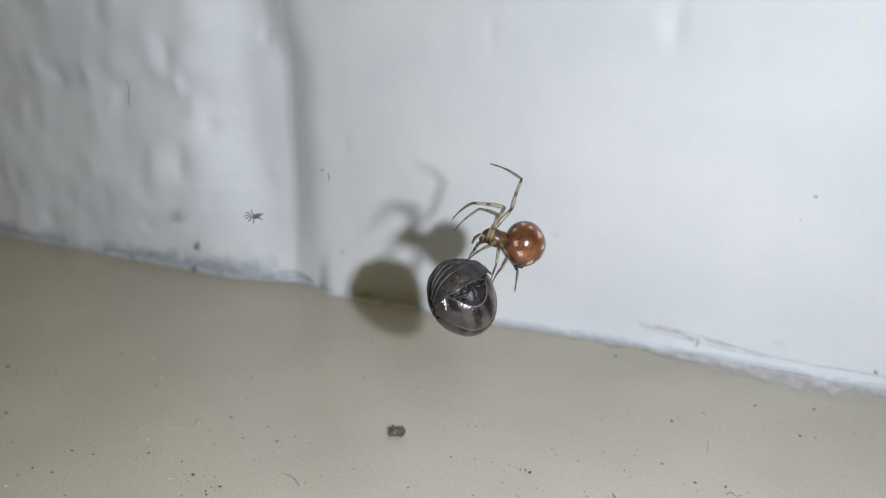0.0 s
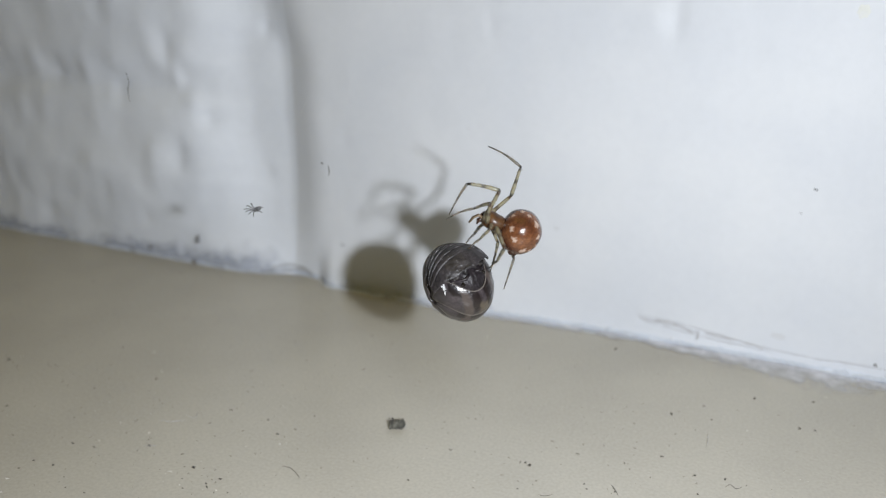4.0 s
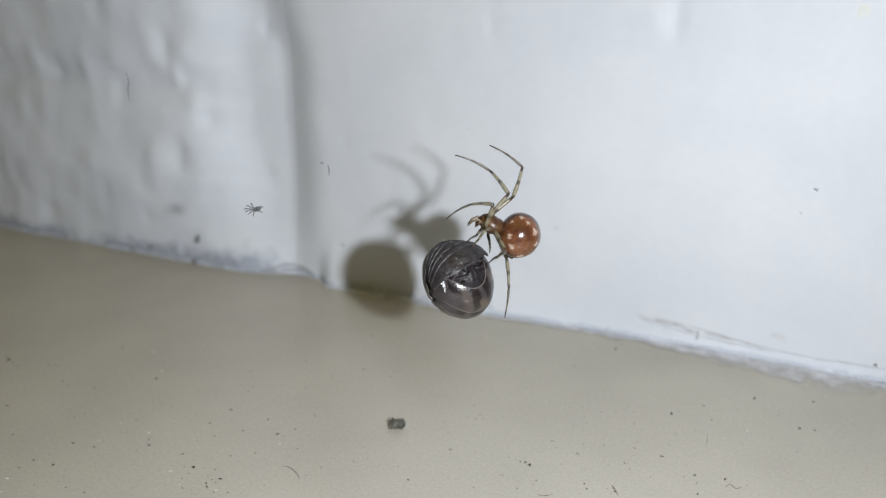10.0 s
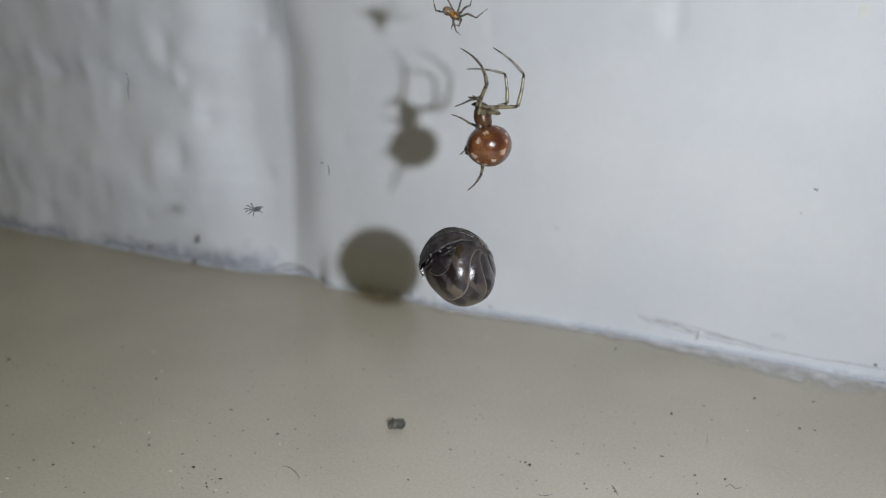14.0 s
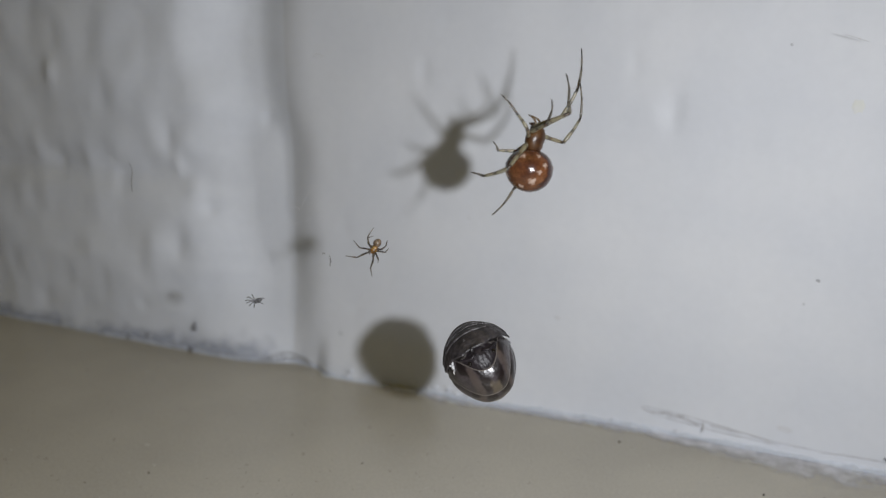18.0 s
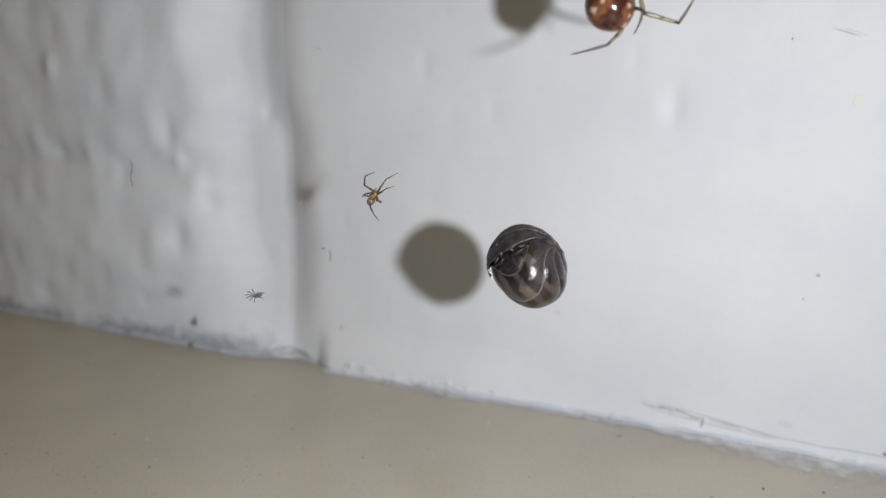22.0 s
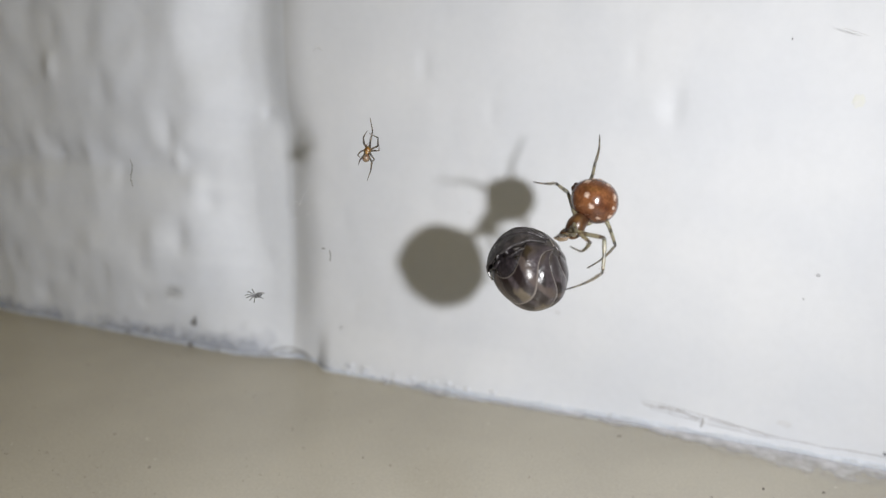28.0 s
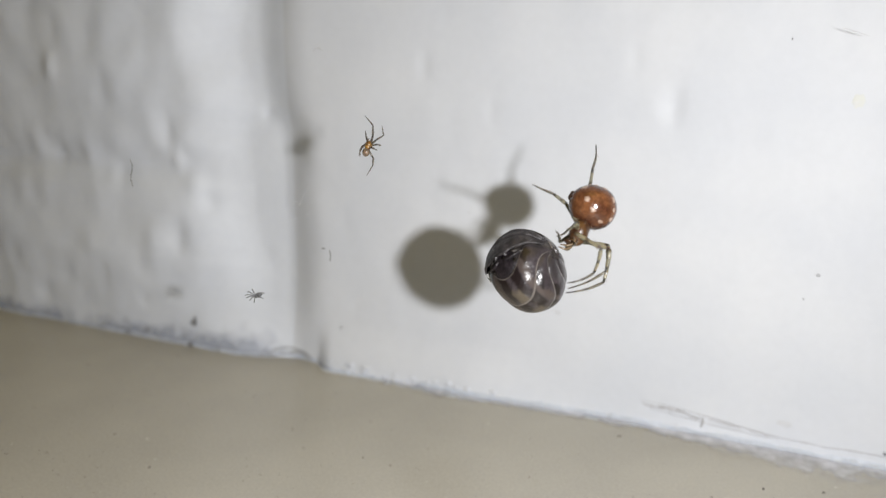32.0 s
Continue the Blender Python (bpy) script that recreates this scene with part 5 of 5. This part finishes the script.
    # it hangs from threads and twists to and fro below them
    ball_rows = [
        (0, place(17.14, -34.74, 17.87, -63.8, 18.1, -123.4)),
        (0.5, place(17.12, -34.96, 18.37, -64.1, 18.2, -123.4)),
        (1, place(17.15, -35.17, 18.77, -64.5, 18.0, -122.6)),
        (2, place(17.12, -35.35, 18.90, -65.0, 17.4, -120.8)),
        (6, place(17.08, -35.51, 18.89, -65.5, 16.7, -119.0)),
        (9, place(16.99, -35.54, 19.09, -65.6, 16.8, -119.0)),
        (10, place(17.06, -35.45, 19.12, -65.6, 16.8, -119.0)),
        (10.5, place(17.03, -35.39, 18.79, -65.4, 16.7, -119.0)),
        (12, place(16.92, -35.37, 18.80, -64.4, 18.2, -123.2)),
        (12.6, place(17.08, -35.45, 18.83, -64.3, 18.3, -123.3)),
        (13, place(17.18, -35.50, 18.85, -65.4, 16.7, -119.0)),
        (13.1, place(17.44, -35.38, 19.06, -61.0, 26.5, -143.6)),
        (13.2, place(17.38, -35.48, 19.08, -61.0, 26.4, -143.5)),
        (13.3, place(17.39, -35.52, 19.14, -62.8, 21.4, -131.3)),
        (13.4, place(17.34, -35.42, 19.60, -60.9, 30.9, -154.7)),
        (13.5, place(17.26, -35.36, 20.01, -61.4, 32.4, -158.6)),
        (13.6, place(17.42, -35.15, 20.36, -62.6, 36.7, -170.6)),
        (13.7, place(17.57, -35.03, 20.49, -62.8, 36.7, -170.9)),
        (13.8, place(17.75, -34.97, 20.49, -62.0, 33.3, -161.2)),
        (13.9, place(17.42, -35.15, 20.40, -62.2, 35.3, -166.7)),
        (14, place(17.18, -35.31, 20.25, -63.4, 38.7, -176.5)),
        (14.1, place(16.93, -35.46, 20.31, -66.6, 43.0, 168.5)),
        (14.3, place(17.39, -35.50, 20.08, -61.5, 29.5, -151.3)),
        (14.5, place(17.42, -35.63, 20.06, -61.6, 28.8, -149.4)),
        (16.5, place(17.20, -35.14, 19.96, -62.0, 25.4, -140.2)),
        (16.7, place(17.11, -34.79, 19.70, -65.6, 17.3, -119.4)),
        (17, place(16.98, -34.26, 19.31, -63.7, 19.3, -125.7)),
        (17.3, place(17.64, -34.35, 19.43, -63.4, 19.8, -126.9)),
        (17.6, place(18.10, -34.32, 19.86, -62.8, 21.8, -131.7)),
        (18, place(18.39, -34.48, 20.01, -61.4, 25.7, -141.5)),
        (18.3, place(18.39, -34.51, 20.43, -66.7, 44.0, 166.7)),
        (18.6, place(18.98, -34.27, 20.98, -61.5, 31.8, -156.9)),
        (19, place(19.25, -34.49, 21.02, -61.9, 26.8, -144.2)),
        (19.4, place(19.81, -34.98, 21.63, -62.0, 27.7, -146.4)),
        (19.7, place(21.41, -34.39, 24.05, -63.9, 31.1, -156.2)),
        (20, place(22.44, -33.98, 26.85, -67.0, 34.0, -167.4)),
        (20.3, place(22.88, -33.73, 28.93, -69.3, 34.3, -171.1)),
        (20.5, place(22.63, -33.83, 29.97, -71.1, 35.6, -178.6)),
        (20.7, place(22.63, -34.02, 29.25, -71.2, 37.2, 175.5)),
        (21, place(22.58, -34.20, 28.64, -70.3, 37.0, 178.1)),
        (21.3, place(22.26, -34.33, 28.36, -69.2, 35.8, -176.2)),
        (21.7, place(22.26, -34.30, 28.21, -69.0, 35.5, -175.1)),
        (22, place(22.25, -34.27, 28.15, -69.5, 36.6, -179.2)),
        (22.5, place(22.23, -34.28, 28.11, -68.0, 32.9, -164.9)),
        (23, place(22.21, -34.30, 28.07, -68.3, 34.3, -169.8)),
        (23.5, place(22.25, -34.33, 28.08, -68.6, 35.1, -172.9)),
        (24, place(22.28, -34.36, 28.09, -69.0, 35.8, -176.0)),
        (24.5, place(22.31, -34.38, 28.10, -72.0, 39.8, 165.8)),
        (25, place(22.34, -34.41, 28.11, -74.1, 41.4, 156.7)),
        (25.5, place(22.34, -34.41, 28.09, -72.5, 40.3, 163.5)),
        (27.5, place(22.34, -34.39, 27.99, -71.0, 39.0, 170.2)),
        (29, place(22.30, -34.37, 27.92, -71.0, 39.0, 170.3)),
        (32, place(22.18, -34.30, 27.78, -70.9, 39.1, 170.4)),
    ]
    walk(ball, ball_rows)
    young_rows = [
        (0, place(13.51, -29.94, 46.72, 65.2, 25.5, 7.3)),
        (10, place(13.29, -30.53, 44.84, 64.7, 25.3, 7.1)),
        (11, place(13.35, -31.52, 42.38, 64.8, 25.3, 7.1)),
        (12, place(13.18, -31.79, 41.86, 64.8, 25.3, 7.1)),
        (13, place(13.74, -32.01, 40.67, 63.1, 29.8, 4.6)),
        (13.5, place(14.36, -31.73, 40.65, 63.1, 29.8, 4.6)),
        (14, place(14.31, -31.83, 40.46, 63, 29.8, 4.6)),
        (14.5, place(7.76, -31.35, 29.48, -36.5, 58, -105.1)),
        (16.5, place(7.96, -31.69, 28.57, -21.6, 64.8, -88.4)),
        (17, place(7.23, -31.30, 27.92, -24.3, 73.7, -92.0)),
        (18, place(7.18, -31.25, 28.13, -60.6, 59.1, -131.1)),
        (19, place(7.12, -31.19, 28.46, -49.5, 58.3, -117.9)),
        (19.5, place(6.98, -31.19, 28.68, -54.6, 54.4, -123.4)),
        (20, place(7.36, -30.70, 29.76, -74.0, 22.4, -150.2)),
        (20.5, place(6.82, -30.47, 31.44, -24.3, 67.5, -91.5)),
        (21, place(6.66, -30.66, 30.70, -49.2, -67.1, 165.1)),
        (22, place(6.26, -30.74, 31.19, 60.3, -59.1, 49.7)),
        (22.5, place(6.33, -30.43, 32.31, -70.9, -58.6, -169.9)),
        (23, place(6.61, -30.2, 32.7, -3.9, -80.9, 117.6)),
        (24, place(6.23, -30.11, 33.47, -2.4, -75.2, 116.1)),
        (25, place(5.72, -30.09, 34.18, -16.4, -74.6, 130.6)),
        (28, place(5.47, -30.04, 34.91, 31.7, -72.6, 80.6)),
        (29, place(5.47, -30.03, 34.96, 33.4, -72.3, 78.9)),
        (30, place(5.37, -30.06, 34.96, 47.4, -67.9, 63.8)),
        (31, place(5.35, -30.02, 35.15, 49.5, -67.0, 62.0)),
        (32, place(5.42, -29.94, 35.40, 47.9, -67.9, 63.8)),
    ]
    walk(young_spider, young_rows)
    young_leg_rows = {
        "R1": [
            (0, 40, 38, 22, -47, 72, -2),
            (12, 28, 37, 17, -27, 74, -4),
            (13, 40, 38, 22, -47, 72, -2),
            (14, 45, 37, 22, -39, 75, -4),
            (14.5, -76, 69, -30, -37, -40, -24),
            (16.5, -83, 62, -37, -29, -37, -25),
            (17, -19, 54, -15, -57, 22, 0),
            (18, -38, 67, -37, -29, -69, -18),
            (19, -74, 65, -46, -35, -38, -32),
            (20, -105, 76, -65, -53, -14, -72),
            (21, 8, 77, -58, -51, -104, -66),
            (22, -16, 66, -7, 4, -33, 0),
            (23, -33, 71, 10, -51, 13, -54),
            (24, -83, 66, -50, -61, 37, 8),
            (25, -55, 67, -8, -40, 5, -11),
            (27.5, 25, 69, -3, -9, 24, -11),
            (28, -10, 68, -4, 7, 20, 9),
            (29, 17, 78, 5, 2, 15, 3),
            (29.5, 22, 76, -4, -5, 18, -3),
            (30, 20, 59, 22, -10, 53, 10),
            (31, 22, 65, 2, 5, 34, -4),
            (32, -10, 61, 18, -12, 56, -12),
        ],
        "L1": [
            (0, 69, 55, 91, -62, 114, -47),
            (12, 68, 50, 100, -58, 112, -50),
            (13, 69, 55, 91, -62, 114, -47),
            (14, 67, 49, 84, -59, 118, -47),
            (14.5, 4, 38, 20, -59, 52, -42),
            (16.5, -6, 32, 10, -50, 64, -47),
            (17, 13, 54, -5, -56, 17, -1),
            (18, 28, 51, 3, -49, 30, -48),
            (19, 2, 37, 19, -46, 56, -43),
            (20, 87, 62, 11, -50, 117, -44),
            (21, 10, 67, -13, 5, -61, 0),
            (22, 86, 36, 27, -27, -36, -36),
            (23, 62, 67, 40, -48, 68, -2),
            (24, 89, 69, 92, -60, 91, -53),
            (25, 41, 76, 13, -28, 1, -4),
            (27.5, 101, 67, 11, -8, -31, -69),
            (28, 40, 78, 21, -50, -10, -46),
            (29, 80, 78, 16, -13, -24, -65),
            (29.5, 96, 73, 7, -14, -32, -70),
            (30, 54, 82, 24, -51, 16, -51),
            (31, 96, 70, 27, 0, -16, -67),
            (32, 20, 82, 36, -66, 32, -61),
        ],
        "R2": [
            (0, 9, 41, -97, -69, -132, 65),
            (12, 20, 41, -96, -75, -137, 69),
            (13, 9, 41, -97, -69, -132, 65),
            (14, 12, 41, -93, -63, -131, 63),
            (14.5, 34, 83, -19, -79, -22, -73),
            (16.5, 10, 72, -6, -85, -6, -77),
            (17, -59, 42, -15, -59, 65, -75),
            (18, -76, 56, -68, -52, -109, -30),
            (19, 28, 68, -18, -78, -21, -83),
            (20, -81, 70, -77, -52, -33, -63),
            (21, -75, 70, -119, -74, -172, -54),
            (22, -44, 62, -17, -55, -40, -43),
            (23, -70, 48, -27, -50, 79, -63),
            (24, -50, 63, 15, -47, 57, -45),
            (25, -93, 47, -13, -38, 67, -63),
            (27.5, -70, 26, 24, -35, 86, -41),
            (28, -62, 28, 12, -22, 71, -30),
            (29, -60, 34, 24, -33, 79, -34),
            (29.5, -55, 37, 16, -29, 78, -37),
            (30, -51, 31, -61, 9, -45, 1),
            (31, -55, 8, -65, -39, -24, 3),
            (32, -42, 48, -37, -26, 28, -28),
        ],
        "L2": [
            (0, 109, 27, 121, -55, 107, 54),
            (12, 115, 31, 129, -50, 106, 43),
            (13, 109, 27, 121, -55, 107, 54),
            (14, 104, 34, 122, -57, 100, 53),
            (14.5, 49, 23, 68, -71, -27, 81),
            (16.5, 46, 31, 80, -75, -46, 85),
            (17, 56, 52, 40, -65, 77, 69),
            (18, 62, 63, 42, -65, 37, 75),
            (19, 38, 19, 74, -82, -38, 73),
            (20, 109, 31, 70, -9, 101, 31),
            (21, 51, 76, 84, -71, -154, 71),
            (22, 143, 72, 124, -53, -172, 75),
            (23, 57, 70, 45, -4, 61, -56),
            (24, 133, 52, 85, -71, 51, -73),
            (25, 73, 71, 84, 79, 58, -66),
            (27.5, 176, 9, 156, 51, 163, -59),
            (28, -178, 43, 159, 46, 156, -71),
            (29, 165, 33, 150, 44, 153, -80),
            (29.5, 177, 11, 152, 44, 166, -66),
            (30, -171, 43, 168, 42, 163, -72),
            (31, -160, 42, 177, 46, 177, -69),
            (32, 158, 43, -173, 55, 164, -76),
        ],
        "R3": [
            (0, -40, -4, -37, 14, -2, -52),
            (12, -39, -4, -36, 25, -5, -51),
            (13, -40, -4, -37, 14, -2, -52),
            (14, -41, -7, -42, 16, 5, -50),
            (14.5, -86, 3, -126, 0, 124, 6),
            (16.5, -88, -12, -107, 20, 123, 7),
            (17, -126, -21, -170, 3, 155, -2),
            (18, -113, -32, -147, 2, 136, 31),
            (19, -88, -0, -119, 3, 126, 3),
            (20, -96, -44, -82, 27, 157, -1),
            (21, -149, 29, -175, 48, 122, -70),
            (22, -124, 42, -106, 51, 27, -64),
            (23, -126, 62, -115, -50, -117, -59),
            (24, -125, 69, -108, -70, -85, -81),
            (25, -115, 39, -143, -34, 113, -60),
            (27.5, -110, 57, -87, -52, 9, -48),
            (28, -83, 39, -72, -51, 13, -33),
            (29, -95, 49, -84, -57, 9, -51),
            (29.5, -100, 54, -87, -62, 8, -48),
            (30, -75, 36, -73, -52, 20, -33),
            (31, -58, 35, -67, -54, 16, -55),
            (32, -64, 28, -73, -51, 115, -72),
        ],
        "L3": [
            (0, 154, 5, 157, 5, 164, 5),
            (12, 150, 14, 152, 11, 161, 8),
            (13, 154, 5, 157, 5, 164, 5),
            (14, 156, -2, 151, 4, 160, 2),
            (14.5, 97, 40, 118, -31, 162, -13),
            (16.5, 98, 36, 106, -48, 133, -29),
            (17, 92, 38, 107, -50, 133, -36),
            (18, 108, 28, 108, -58, 170, -37),
            (19, 98, 41, 120, -44, 154, -23),
            (20, 131, -3, 112, -35, -139, -37),
            (21, 135, 15, 163, 3, -174, -4),
            (22, 160, 51, 98, -46, 139, -60),
            (23, 156, 56, 111, -59, 122, -63),
            (24, 131, 51, 92, -56, 51, -60),
            (25, 114, 58, 108, -36, 164, -4),
            (27.5, 132, 36, 136, -11, -118, -38),
            (28, 125, 60, 145, -15, -125, -41),
            (29, 120, 47, 135, -19, -124, -43),
            (29.5, 141, 34, 146, -13, -129, -39),
            (30, 141, 57, 153, -15, -118, -41),
            (31, 140, 54, 164, -20, -110, -47),
            (32, 140, 61, 161, -26, -162, -46),
        ],
        "R4": [
            (0, -29, 61, -113, -75, -121, -79),
            (12, -29, 71, -110, -78, -111, -82),
            (13, -29, 61, -113, -75, -121, -79),
            (14, -34, 58, -114, -83, -120, -76),
            (14.5, -121, 54, -163, -66, 169, -7),
            (16.5, -139, 51, -153, -46, 161, -21),
            (17, -127, 66, -162, -45, 152, -2),
            (18, -107, 74, -136, -43, 176, -1),
            (19, -123, 49, -153, -52, 159, -16),
            (20, -85, 65, -117, -58, -176, 48),
            (21, 167, 22, -137, -69, -71, -37),
            (22, -122, 73, -95, -73, 19, -81),
            (23, -155, 51, -167, -13, 174, -5),
            (24, -146, 68, -153, -59, 123, 2),
            (25, -145, 59, -166, -45, 176, -5),
            (27.5, -153, 67, -142, -60, 143, -53),
            (28, -132, 71, -134, -62, 132, -62),
            (29, -145, 61, -142, -63, 133, -72),
            (29.5, -155, 68, -138, -62, 141, -60),
            (30, -123, 69, -127, -63, 139, -63),
            (31, -110, 73, -121, -67, 150, -62),
            (32, -105, 73, -86, -78, -65, -83),
        ],
        "L4": [
            (0, -142, 24, -177, -57, 143, 49),
            (12, -148, 33, -188, -62, 147, 56),
            (13, -142, 24, -177, -57, 143, 49),
            (14, -141, 32, -183, -52, 137, 42),
            (14.5, 115, 56, 163, -63, 183, -42),
            (16.5, 100, 65, 168, -62, 176, -22),
            (17, 111, 69, 156, -67, -171, -60),
            (18, 114, 64, 160, -61, -161, -56),
            (19, 111, 63, 159, -55, 170, -43),
            (20, 146, 35, -148, -68, -105, -48),
            (21, 162, 36, -125, -52, -126, -70),
            (22, -158, 32, -128, -37, -115, -50),
            (23, 155, 70, 149, -65, 150, -60),
            (24, 160, 42, 112, -57, 46, -54),
            (25, -177, 54, 172, 75, 107, -81),
            (27.5, -149, 12, -169, 26, 175, -19),
            (28, -136, 24, -175, 24, 167, -26),
            (29, -149, 28, -176, 21, 164, -21),
            (29.5, -141, 6, -168, 22, 169, -22),
            (30, -128, 26, -164, 3, 176, 26),
            (31, -120, 26, -157, -14, 177, 30),
            (32, -132, -5, -163, 38, 166, -2),
        ],
    }
    move_legs(young_legs, young_leg_rows, YOUNG_U, 0.25, -12)


motions()
